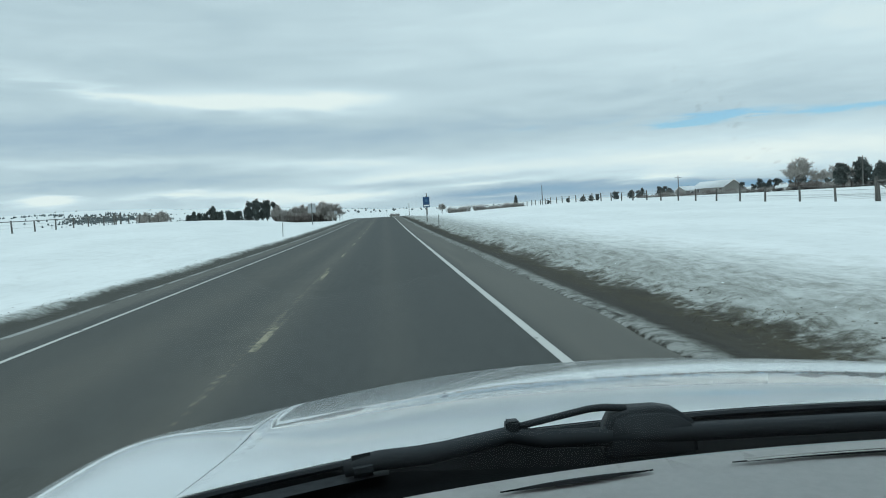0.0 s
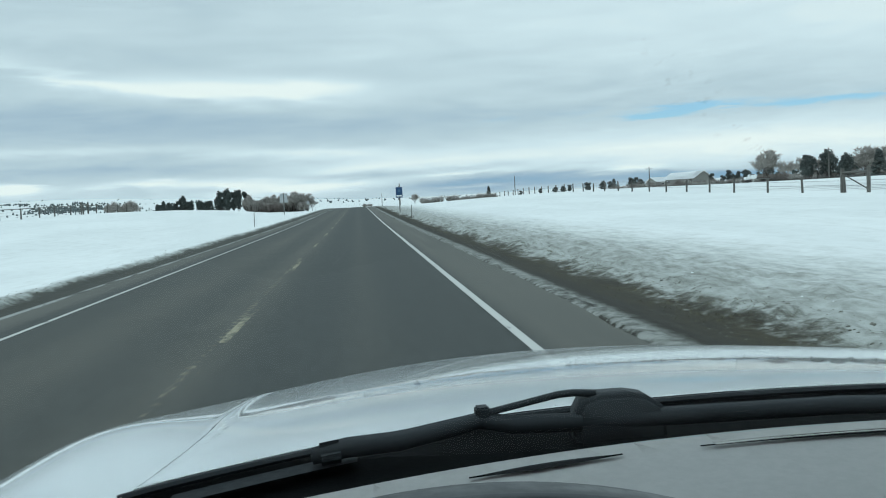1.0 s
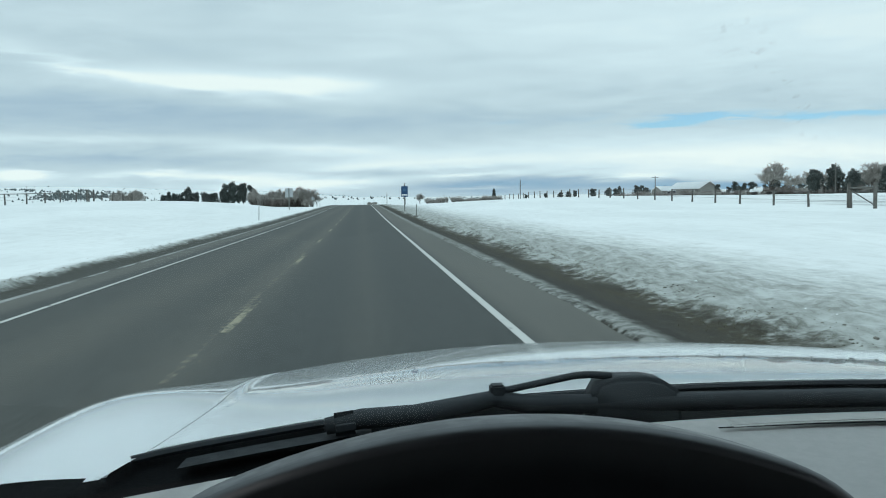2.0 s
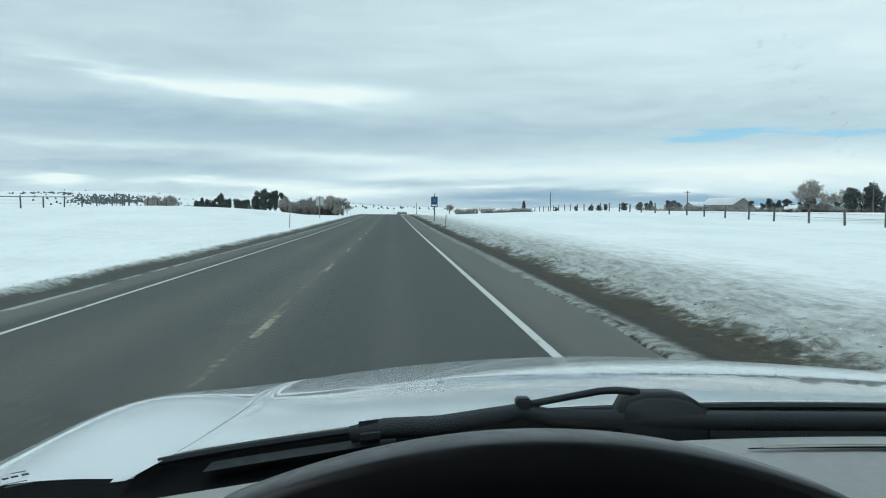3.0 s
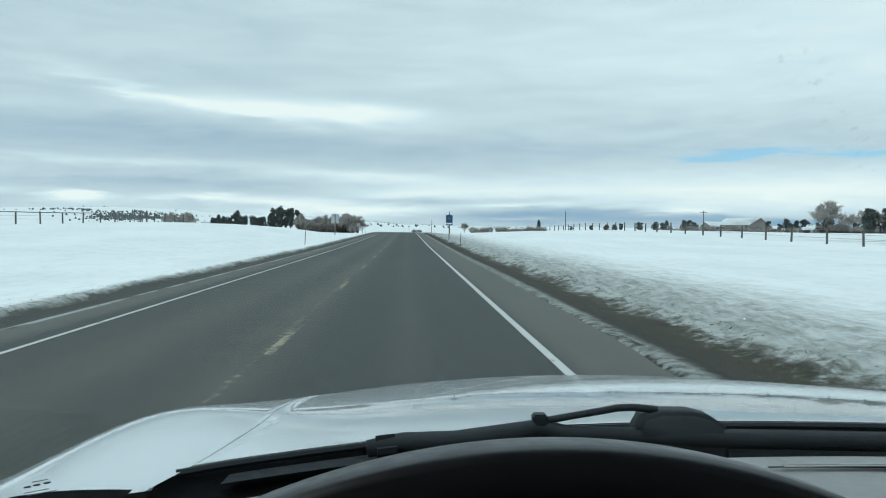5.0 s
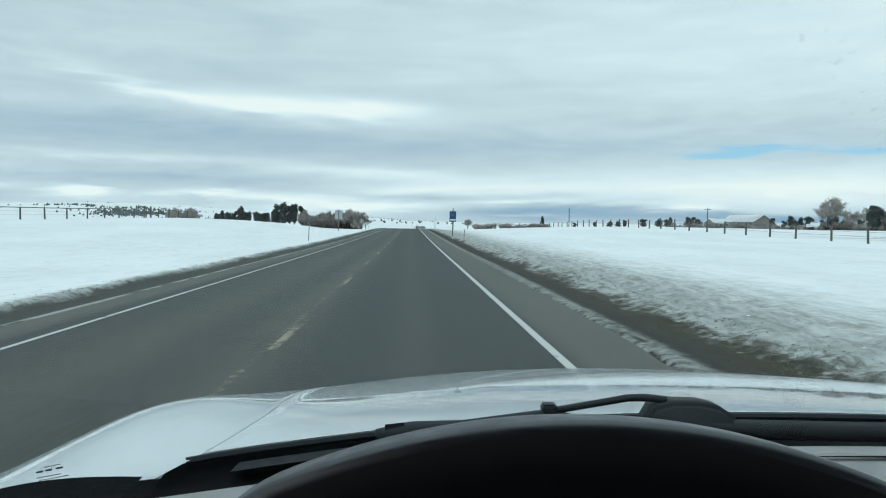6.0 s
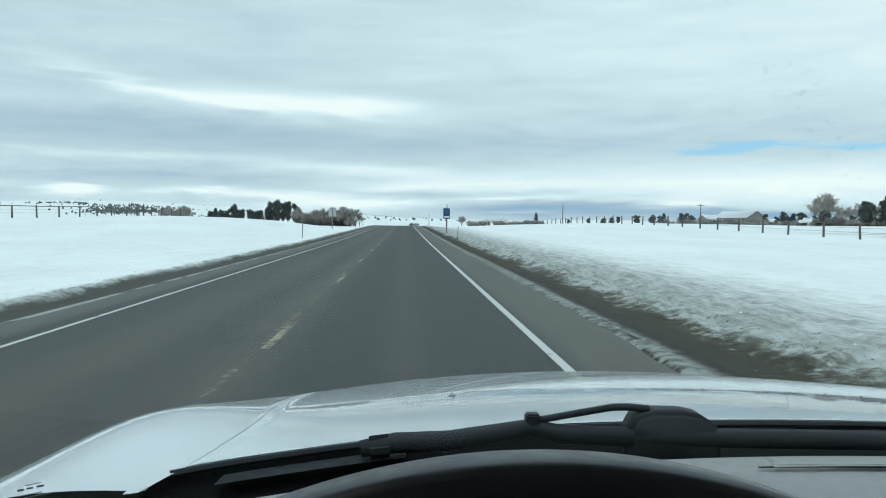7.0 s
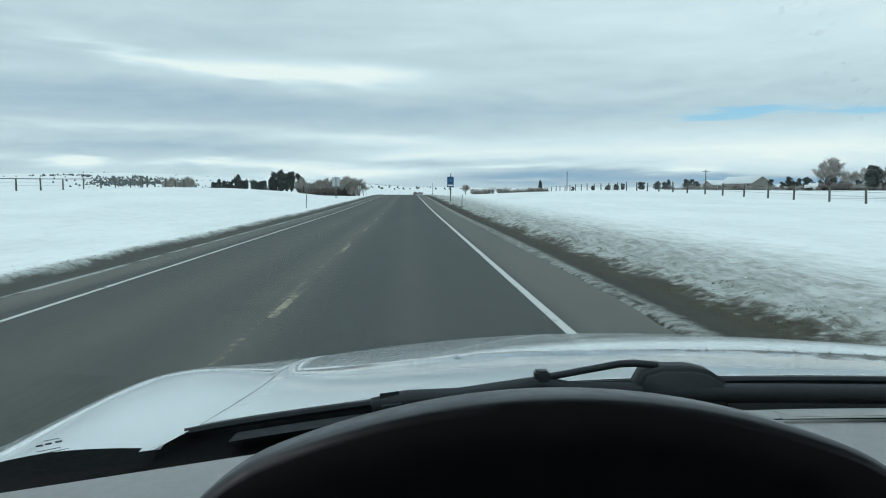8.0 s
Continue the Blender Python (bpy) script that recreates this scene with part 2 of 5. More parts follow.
def ground_material():
    """Snowfield, turning through ploughed dirty snow into wet gravel beside the road."""
    mat = bpy.data.materials.new("snowfield_and_gravel_verge")
    mat.use_nodes = True
    k = Nodes(mat.node_tree)
    pos = k.n("ShaderNodeNewGeometry").outputs["Position"]
    s = k.n("ShaderNodeSeparateXYZ")
    k.put(s.inputs[0], pos)
    x, y = s.outputs[0], s.outputs[1]
    long_v = k.vec(x, k.m("MULTIPLY", y, 0.30), s.outputs[2])
    n1 = k.noise(long_v, 0.9, 6, 0.62, 0.3)
    n2 = k.noise(pos, 5.0, 6, 0.65)
    n3 = k.noise(pos, 34.0, 4, 0.6)
    wob = k.m("ADD", k.m("MULTIPLY", k.m("SUBTRACT", n1, 0.5), 1.6), k.m("MULTIPLY", k.m("SUBTRACT", n2, 0.5), 1.3))
    right = k.m("ADD", x, wob)
    left = k.m("ADD", k.m("MULTIPLY", x, -1.0), k.m("MULTIPLY", wob, 0.25))
    gravel_r = k.m("SUBTRACT", 1.0, k.ramp(right, 4.35, 4.85))
    gravel_l = k.m("SUBTRACT", 1.0, k.ramp(left, 6.72, 7.05))
    dirty_r = k.m("SUBTRACT", 1.0, k.ramp(right, 4.4, 10.5, smooth=False))
    dirty_l = k.m("SUBTRACT", 1.0, k.ramp(left, 6.8, 7.35))
    side = k.m("GREATER_THAN", x, 0.0)
    gravel = k.n("ShaderNodeMix", dtype="FLOAT")
    dirty = k.n("ShaderNodeMix", dtype="FLOAT")
    for node, a, b in ((gravel, gravel_l, gravel_r), (dirty, dirty_l, dirty_r)):
        k.put(node.inputs[0], side)
        k.put(node.inputs[2], a)
        k.put(node.inputs[3], b)
    ahead = k.m("SUBTRACT", 1.0, k.ramp(y, 280.0, 340.0))
    gravel_f, dirty_f = k.m("MULTIPLY", gravel.outputs[0], ahead), k.m("MULTIPLY", dirty.outputs[0], ahead)
    drift = k.noise(k.vec(k.m("MULTIPLY", x, 0.25), k.m("MULTIPLY", y, 0.06), 0.0), 1.0, 5, 0.6, 0.5)
    snow = k.mix(k.ramp(drift, 0.3, 0.7), (0.548, 0.548, 0.535), (0.618, 0.612, 0.595))
    long_n = k.noise(k.vec(k.m("MULTIPLY", x, 2.6), k.m("MULTIPLY", y, 0.55), 0.0), 1.0, 6, 0.65, 0.6)
    chunk = k.noise(k.vec(x, k.m("MULTIPLY", y, 0.6), s.outputs[2]), 2.6, 7, 0.7, 0.5)
    # ploughed snow: soil shows between the clods near the road, grey snow further off
    away = k.m("SUBTRACT", 1.0, dirty_f)
    clump = k.m("ADD", k.m("MULTIPLY", chunk, 0.55), k.m("MULTIPLY", long_n, 0.45))
    covered = k.ramp(k.m("ADD", clump, k.m("MULTIPLY", away, 0.9)), 0.45, 0.60)
    soil = k.mix(k.ramp(n3, 0.35, 0.65), (0.028, 0.026, 0.018), (0.072, 0.065, 0.045))
    soiled = k.mix(k.ramp(k.m("ADD", k.m("MULTIPLY", n2, 0.5), k.m("MULTIPLY", long_n, 0.5)), 0.36, 0.62), (0.145, 0.145, 0.125), (0.30, 0.305, 0.285))
    grey = k.mix(k.ramp(k.m("ADD", away, k.m("MULTIPLY", k.m("SUBTRACT", clump, 0.5), 1.3)), 0.16, 1.12), soiled, snow)
    col = k.mix(covered, soil, grey)
    gcol = k.mix(k.ramp(n3, 0.3, 0.7), (0.012, 0.0112, 0.009), (0.036, 0.032, 0.024))
    gcol = k.mix(side, k.mix(k.ramp(n3, 0.3, 0.7), (0.026, 0.026, 0.022), (0.064, 0.062, 0.053)), gcol)
    olive = k.m("MULTIPLY", k.ramp(k.m("ABSOLUTE", k.m("SUBTRACT", right, 4.4)), 0.1, 0.75, 1.0, 0.0), k.ramp(long_n, 0.36, 0.6, 0.2, 0.9))
    olive = k.m("MAXIMUM", olive, k.ramp(n1, 0.5, 0.7, 0.0, 0.5))
    moss = k.mix(olive, gcol, k.mix(k.ramp(n3, 0.35, 0.65), (0.020, 0.0172, 0.010), (0.052, 0.043, 0.024)))
    col = k.mix(gravel_f, col, moss)
    # a broken rim of dirty ice along the asphalt
    bent = k.m("ADD", x, k.m("MULTIPLY", k.m("SUBTRACT", n2, 0.5), 0.55))
    rim = k.m("MULTIPLY", k.ramp(bent, 3.06, 3.14), k.m("SUBTRACT", 1.0, k.ramp(bent, 3.34, 3.52)))
    rim = k.m("MULTIPLY", k.m("MULTIPLY", rim, side), k.ramp(clump, 0.34, 0.50))
    col = k.mix(k.m("MULTIPLY", rim, 0.85), col, k.mix(k.ramp(n2, 0.35, 0.65), (0.085, 0.084, 0.075), (0.27, 0.27, 0.25)))
    rim_l = k.m("MULTIPLY", k.ramp(x, -6.17, -6.12), k.m("SUBTRACT", 1.0, k.ramp(x, -6.00, -5.94)))
    rim_l = k.m("MULTIPLY", rim_l, k.ramp(long_n, 0.36, 0.5))
    col = k.mix(k.m("MULTIPLY", rim_l, 0.75), col, (0.30, 0.30, 0.285))
    # wind-bared furrows in the far stubble field
    yf = k.m("ADD", y, 54.0)
    along = k.m("ADD", k.m("MULTIPLY", yf, 0.27), k.m("MULTIPLY", x, 0.22))
    bend = k.noise(k.vec(k.m("MULTIPLY", x, 0.04), k.m("MULTIPLY", yf, 0.05), 0.0), 1.0, 3, 0.5)
    crest = k.m("SINE", k.m("ADD", k.m("MULTIPLY", along, 5.4), k.m("MULTIPLY", bend, 7.0)))
    break_n = k.noise(k.vec(k.m("MULTIPLY", x, 0.16), k.m("MULTIPLY", along, 1.1), 0.0), 1.0, 6, 0.75)
    furrow = k.ramp(k.m("ADD", k.m("MULTIPLY", crest, 0.16), break_n), 0.575, 0.605)
    inside = k.m("MULTIPLY", k.ramp(x, 28.0, 31.0), k.m("SUBTRACT", 1.0, k.ramp(x, 110.0, 140.0)))
    inside = k.m("MULTIPLY", inside, k.m("SUBTRACT", 1.0, k.ramp(yf, 85.0, 130.0)))
    bare = k.m("MULTIPLY", k.m("MULTIPLY", k.ramp(k.m("SUBTRACT", x, k.m("MULTIPLY", yf, 0.62)), 0.0, 3.0), k.ramp(yf, 66.0, 71.0)), k.m("SUBTRACT", 1.0, k.ramp(yf, 150.0, 180.0)))
    bare = k.m("MULTIPLY", bare, k.ramp(k.noise(k.vec(k.m("MULTIPLY", x, 0.03), k.m("MULTIPLY", y, 0.10), 0.0), 1.0, 5, 0.6), 0.38, 0.48))
    furrow = k.m("MAXIMUM", k.m("MULTIPLY", furrow, inside), bare)
    col = k.mix(k.m("MULTIPLY", furrow, 0.96), col, (0.055, 0.052, 0.045))
    bs = k.n("ShaderNodeBsdfPrincipled")
    k.put(bs.inputs["Base Color"], col)
    k.put(bs.inputs["Roughness"], k.mix(gravel_f, (0.75, 0.75, 0.75), (0.95, 0.95, 0.95)))
    k.put(bs.inputs["Specular IOR Level"], k.m("MULTIPLY_ADD", gravel_f, -0.22, 0.45))
    bn = k.n("ShaderNodeBump")
    bn.inputs["Strength"].default_value, bn.inputs["Distance"].default_value = 0.6, 0.05
    k.put(bn.inputs["Height"], k.m("ADD", k.m("MULTIPLY", n2, dirty_f), k.m("MULTIPLY", k.m("ADD", k.m("MULTIPLY", n3, 0.25), k.m("MULTIPLY", n1, 0.5)), k.m("MULTIPLY_ADD", dirty_f, 0.8, 0.2))))
    k.put(bs.inputs["Normal"], bn.outputs[0])
    k.put(k.n("ShaderNodeOutputMaterial").inputs[0], bs.outputs[0])
    return mat


def road_material(paint=None, worn=0.5, soft=0.055, mids=()):
    """Grey winter asphalt with polished wheel tracks; with paint, a worn painted line on it."""
    mat = bpy.data.materials.new("worn_road_paint" if paint else "winter_asphalt")
    mat.use_nodes = True
    k = Nodes(mat.node_tree)
    pos = k.n("ShaderNodeNewGeometry").outputs["Position"]
    s = k.n("ShaderNodeSeparateXYZ")
    k.put(s.inputs[0], pos)
    x, y = s.outputs[0], s.outputs[1]
    streaks = k.noise(k.vec(k.m("MULTIPLY", x, 1.6), k.m("MULTIPLY", y, 0.05), 0.0), 1.0, 5, 0.6)
    stone = k.noise(pos, 90.0, 3, 0.7)
    patch = k.noise(pos, 0.7, 5, 0.6)

    def band(x0, half):
        d = k.m("DIVIDE", k.m("SUBTRACT", x, x0), half)
        return k.m("EXPONENT", k.m("MULTIPLY", k.m("MULTIPLY", d, d), -1.0))

    salt = k.m("ADD", k.m("MULTIPLY", band(0.05, 0.28), 0.5), k.m("ADD", k.m("MULTIPLY", band(-3.4, 0.35), 0.5), k.m("MULTIPLY", band(-3.6, 1.3), 0.75)))
    salt = k.m("ADD", salt, k.m("MULTIPLY", band(-1.85, 0.45), 1.2))
    edge = k.m("ADD", k.ramp(x, 1.7, 2.3), k.m("SUBTRACT", 1.0, k.ramp(x, -5.6, -5.1)))
    salt = k.m("ADD", salt, k.m("MULTIPLY", edge, 1.1))
    salt = k.m("MULTIPLY", salt, k.ramp(k.m("ADD", k.m("MULTIPLY", streaks, 0.6), k.m("MULTIPLY", patch, 0.4)), 0.3, 0.7, 0.35, 1.0))
    mid = k.noise(k.vec(k.m("MULTIPLY", x, 9.0), k.m("MULTIPLY", y, 1.6), 0.0), 1.0, 6, 0.7)
    base = k.mix(k.ramp(k.m("ADD", k.m("MULTIPLY", stone, 0.5), k.m("MULTIPLY", mid, 0.5)), 0.36, 0.64), (0.0225, 0.0242, 0.0218), (0.0505, 0.0525, 0.0478))
    base = k.mix(k.ramp(streaks, 0.35, 0.7, 0.0, 0.3), base, (0.028, 0.0315, 0.030))
    base = k.mix(k.m("MULTIPLY", salt, 0.62), base, (0.081, 0.075, 0.062))
    base = k.mix(k.m("MULTIPLY", edge, k.ramp(streaks, 0.3, 0.7, 0.35, 0.65)), base, (0.096, 0.090, 0.078))
    if paint:
        wear = k.m("ADD", k.m("MULTIPLY", k.noise(k.vec(x, k.m("MULTIPLY", y, 0.5), 0.0), 6.0, 5, 0.7), 0.6), k.m("MULTIPLY", k.noise(k.vec(0.0, y, 0.0), 0.45, 3), 0.4))
        if mids:   # narrow stripes, thin towards their rims
            wear = k.m("ADD", k.m("MULTIPLY", k.noise(k.vec(x, k.m("MULTIPLY", y, 0.22), 0.0), 22.0, 6, 0.7), 0.55), k.m("MULTIPLY", k.noise(k.vec(x, k.m("MULTIPLY", y, 0.5), 4.0), 1.1, 4, 0.6), 0.45))
            body = k.m("MAXIMUM", band(mids[0], 0.10), k.m("MULTIPLY", band(mids[1], 0.09), 0.72))
            wear = k.m("SUBTRACT", wear, k.m("MULTIPLY", k.m("SUBTRACT", 1.0, body), 0.30))
            paint = k.mix(k.ramp(k.noise(k.vec(x, k.m("MULTIPLY", y, 0.4), 9.0), 14.0, 4, 0.6), 0.35, 0.65), tuple(0.6 * c for c in paint), tuple(1.15 * c for c in paint))
        if mids:   # scuffed across by the rumble strip
            wear = k.m("ADD", wear, k.m("MULTIPLY", k.m("SINE", k.m("MULTIPLY", y, 20.9)), 0.055))
        base = k.mix(k.ramp(wear, worn - soft, worn + soft), base, paint)
    bs = k.n("ShaderNodeBsdfPrincipled")
    k.put(bs.inputs["Base Color"], base)
    bs.inputs["Roughness"].default_value = 0.82
    bs.inputs["Specular IOR Level"].default_value = 0.25
    bn = k.n("ShaderNodeBump")
    bn.inputs["Strength"].default_value, bn.inputs["Distance"].default_value = 0.5, 0.006
    k.put(bn.inputs["Height"], stone)
    k.put(bs.inputs["Normal"], bn.outputs[0])
    k.put(k.n("ShaderNodeOutputMaterial").inputs[0], bs.outputs[0])
    return mat


GROUND = ground_material()
ASPHALT = road_material()
WHITE_LINE = road_material((0.385, 0.375, 0.350), 0.38)
WORN_YELLOW = road_material((0.230, 0.180, 0.095), 0.45, 0.08, (-1.82, -1.56))
FADED_YELLOW = road_material((0.150, 0.132, 0.098), 0.535, 0.05, (-1.78, -1.64))
DASH_YELLOW = road_material((0.220, 0.195, 0.135), 0.50, 0.07)

# ---------------------------------------------------------------- mesh helpers


def mesh_object(name, bm, material, smooth=False):
    data = bpy.data.meshes.new(name)
    bm.normal_update()
    bm.to_mesh(data)
    bm.free()
    data.materials.append(material)
    if smooth:
        data.polygons.foreach_set("use_smooth", [True] * len(data.polygons))
    return new(name, data)


def part(name, bm, material, parent, label="", smooth=False):
    """One mesh object under a thing or under a part."""
    ob = mesh_object(name, bm, material, smooth)
    ob.parent = parent
    if label:
        ob["label"] = label
    return ob


def thing(name, label, category, at=(0, 0, 0), group="", kind="", turn=0.0):
    ob = new(name)
    ob.empty_display_size = 0.2
    ob.matrix_basis = pose(*at, 0, 0, turn)
    return tagged(ob, label, category, group, kind)


def box(sx, sy, sz, at=(0, 0, 0), bevel=0.0, m=None, bm=None):
    own = bm or bmesh.new()
    made = bmesh.ops.create_cube(own, size=1.0, matrix=(m or Matrix.Translation(at)) @ Matrix.Diagonal((sx, sy, sz, 1)))
    if bevel:
        bmesh.ops.bevel(own, geom=list({e for v in made["verts"] for e in v.link_edges}), offset=bevel, segments=2, affect="EDGES")
    return own


def tube(points, radii, sides=8, bm=None, cap=True):
    """A round rod through points, with a radius at each."""
    own = bm or bmesh.new()
    rings = []
    pts = [Vector(p) for p in points]
    for i, p in enumerate(pts):
        d = (pts[min(i + 1, len(pts) - 1)] - pts[max(i - 1, 0)]).normalized()
        a = d.orthogonal().normalized() if abs(d.z) > 0.9 else d.cross(Vector((0, 0, 1))).normalized()
        b = d.cross(a)
        r = radii[i] if isinstance(radii, (list, tuple)) else radii
        rings.append([own.verts.new(p + (a * math.cos(q) + b * math.sin(q)) * r) for q in (2 * math.pi * j / sides for j in range(sides))])
    for r0, r1 in zip(rings, rings[1:]):
        for j in range(sides):
            own.faces.new((r0[j], r0[(j + 1) % sides], r1[(j + 1) % sides], r1[j]))
    if cap:
        own.faces.new(rings[0][::-1])
        own.faces.new(rings[-1])
    return own


def sheet(rows, bm=None, thick=0.0):
    """A skin over rows of points; with thick, a slab that goes down by it."""
    own = bm or bmesh.new()
    grid = [[own.verts.new(p) for p in r] for r in rows]
    for a, b in zip(grid, grid[1:]):
        for i in range(len(a) - 1):
            own.faces.new((a[i], a[i + 1], b[i + 1], b[i]))
    if thick:
        bmesh.ops.solidify(own, geom=own.faces[:], thickness=thick)
    bmesh.ops.recalc_face_normals(own, faces=own.faces[:])
    return own


def prism(outline, depth, at=(0, 0, 0), bm=None, bevel=0.0):
    """A plate: outline in x and z, going back by depth along y."""
    own = bm or bmesh.new()
    x0, y0, z0 = at
    f = own.faces.new([own.verts.new((x0 + x, y0, z0 + z)) for x, z in outline])
    made = bmesh.ops.extrude_face_region(own, geom=[f])
    bmesh.ops.translate(own, verts=[e for e in made["geom"] if isinstance(e, bmesh.types.BMVert)], vec=(0, depth, 0))
    bmesh.ops.recalc_face_normals(own, faces=own.faces[:])
    return own


def smooth01(a, b, x):
    t = np.clip((np.asarray(x, float) - a) / (b - a), 0, 1)
    return t * t * (3 - 2 * t)


# ---------------------------------------------------------------- ground, road, hills
def lumps(x, y, scale, seed):
    """Cheap smooth value noise on arrays."""
    x, y = np.asarray(x, float) / scale, np.asarray(y, float) / scale
    xi, yi = np.floor(x), np.floor(y)
    fx, fy = x - xi, y - yi
    fx, fy = fx * fx * (3 - 2 * fx), fy * fy * (3 - 2 * fy)

    def rnd(a, b):
        q = np.sin(a * 127.1 + b * 311.7 + seed * 74.7) * 43758.5453
        return q - np.floor(q)

    return ((rnd(xi, yi) * (1 - fx) + rnd(xi + 1, yi) * fx) * (1 - fy) + (rnd(xi, yi + 1) * (1 - fx) + rnd(xi + 1, yi + 1) * fx) * fy) - 0.5


def road_z(y):
    """The road climbs gently and goes over a crest far ahead."""
    return np.mean([np.interp(np.asarray(y, float) + d, [-400, 60, 150, 185, 250, 330, 500, 1500, 4600], [-2.6, 0.39, 1.38, 1.55, 1.45, 0.6, -0.6, 4.0, 7.0]) for d in (-14, -7, 0, 7, 14)], axis=0) - 0.006


# heights of the fields over distances from the road (columns) and along it (rows)
FIELD_X = [4.5, 7, 11, 15, 24, 33, 47, 90, 140]
FIELD_Y = [-60, 0, 44, 68, 97, 125, 175, 240, 500, 1500, 4600]
FIELD_Z = [
    [-0.40, -0.35, -0.1, 0.1, 0.3, 0.4, 0.4, 0.4, 0.4],
    [0.0, 0.02, 0.2, 0.4, 0.65, 0.75, 0.8, 0.9, 1.0],
    [0.29, 0.32, 0.52, 0.76, 1.10, 1.25, 1.3, 1.4, 1.5],
    [0.48, 0.50, 0.8, 1.15, 1.68, 1.85, 1.85, 1.8, 1.9],
    [0.80, 0.82, 1.2, 1.6, 2.25, 2.4, 2.2, 2.1, 2.2],
    [1.10, 1.10, 1.5, 1.85, 2.20, 2.4, 2.05, 2.3, 2.4],
    [1.45, 1.40, 1.5, 1.6, 1.8, 2.0, 2.2, 2.6, 2.7],
    [1.40, 1.10, 1.1, 1.2, 1.5, 1.8, 2.2, 2.9, 3.0],
    [-0.5, 0.2, 0.6, 0.9, 1.5, 2.0, 2.5, 3.5, 4.0],
    [4.0, 4.5, 5, 5.5, 6, 6.5, 7, 7, 7],
    [7.0, 8, 9, 9, 9, 9, 9, 9, 9]]
BANK_X = [6.5, 8, 11.6, 15, 18, 21.4, 31, 45, 70]
BANK_Y = [-60, 0, 62, 90, 120, 160, 240, 490, 1500, 4600]
BANK_Z = [
    [-0.39, -0.4, -0.3, -0.2, -0.1, 0.0, 0.2, 0.2, 0.0],
    [0.0, 0.0, 0.2, 0.5, 0.8, 1.0, 1.2, 1.2, 0.9],
    [0.41, 0.4, 0.7, 1.05, 1.4, 1.6, 1.79, 1.7, 1.2],
    [0.74, 0.74, 1.15, 1.62, 2.1, 2.36, 2.42, 2.3, 1.7],
    [1.05, 1.05, 1.2, 1.6, 2.0, 2.3, 2.6, 2.5, 2.0],
    [1.45, 1.3, 1.1, 1.05, 1.0, 1.2, 2.2, 2.6, 2.2],
    [1.4, 1.2, 0.9, 0.8, 0.8, 0.8, 1.0, 1.2, 1.4],
    [-0.5, 0.3, 0.5, 0.6, 0.6, 0.6, 0.6, 0.8, 1.0],
    [4, 4.5, 5, 6, 6, 6, 6, 6, 6],
    [7, 8, 9, 9, 9, 9, 9, 9, 9]]


def table(x, y, xs, ys, zs):
    """A smooth surface over a coarse table of heights."""
    cols = np.stack([np.mean([np.interp(x * q, xs, row) for q in (0.82, 0.91, 1.0, 1.09, 1.18)], axis=0) for row in zs])
    total = 0
    for d in (-12, -6, 0, 6, 12):
        f = np.interp(y + d, ys, np.arange(len(ys)))
        i = np.clip(f.astype(int), 0, len(ys) - 2)
        total = total + np.take_along_axis(cols, i[None], 0)[0] * (1 - f + i) + np.take_along_axis(cols, i[None] + 1, 0)[0] * (f - i)
    return total / 5


def height(x, y):
    """The lie of the land."""
    x, y = np.broadcast_arrays(np.asarray(x, float), np.asarray(y, float))
    flat_x, flat_y = x.reshape(-1), y.reshape(-1)
    z = np.where(flat_x > 0, table(np.abs(flat_x), flat_y, FIELD_X, FIELD_Y, FIELD_Z), table(np.abs(flat_x), flat_y, BANK_X, BANK_Y, BANK_Z)).reshape(x.shape)
    by_road = np.clip(np.where(x > 0, smooth01(4.2, 7.5, x), smooth01(6.6, 9.0, -x)), 0, 1)
    z = road_z(y) + by_road * (z - road_z(y))
    bank_r = smooth01(4.4, 5.2, x) * (1 - smooth01(6.2, 8.6, x))
    bank_l = smooth01(6.7, 7.1, -x) * (1 - smooth01(7.4, 8.6, -x))
    z = z + 0.09 * bank_r + 0.10 * bank_l - 0.05 * smooth01(3.6, 4.2, x) * (1 - smooth01(4.4, 5.2, x)) - 0.04 * smooth01(6.05, 6.3, -x) * (1 - smooth01(6.6, 7.0, -x))
    rough = bank_r + 0.28 * bank_l
    z = z + rough * (0.13 * lumps(x, y * 0.8, 0.50, 1) + 0.12 * lumps(x, y, 0.24, 2) + 0.10 * lumps(x, y * 0.5, 1.3, 3))
    ice = smooth01(3.05, 3.2, x) * (1 - smooth01(3.6, 3.8, x))
    z = z + ice * (0.035 + 0.016 * lumps(x, y * 0.4, 0.25, 9) + 0.035 * lumps(x, y * 0.12, 0.9, 10))
    off = np.maximum(smooth01(6, 12, x), smooth01(8, 13, -x))
    z = z + off * (0.10 * lumps(x, y, 7.0, 4) + 0.03 * lumps(x, y, 2.0, 5) + 0.4 * lumps(x, y, 40.0, 6) * smooth01(90, 200, np.hypot(x, y)))
    far = np.interp(x, [-2600, -900, -606, -385, -42, 168, 600, 1200, 2600], [60, 52, 44, 37, 20, 11, 14, 24, 30])
    z = z + far * np.exp(-((y - 2300) / 620.0) ** 2) * (1 + 0.5 * lumps(x, y, 260, 7) + 0.25 * lumps(x, y, 90, 8))
    on_road = np.clip(smooth01(3.0, 3.2, x) + smooth01(5.95, 6.1, -x), 0, 1)
    return z - 0.05 * (1 - on_road) - 0.02


def spaced(parts):
    return np.unique(np.round(np.concatenate([np.linspace(a, b, n) for a, b, n in parts]), 4))


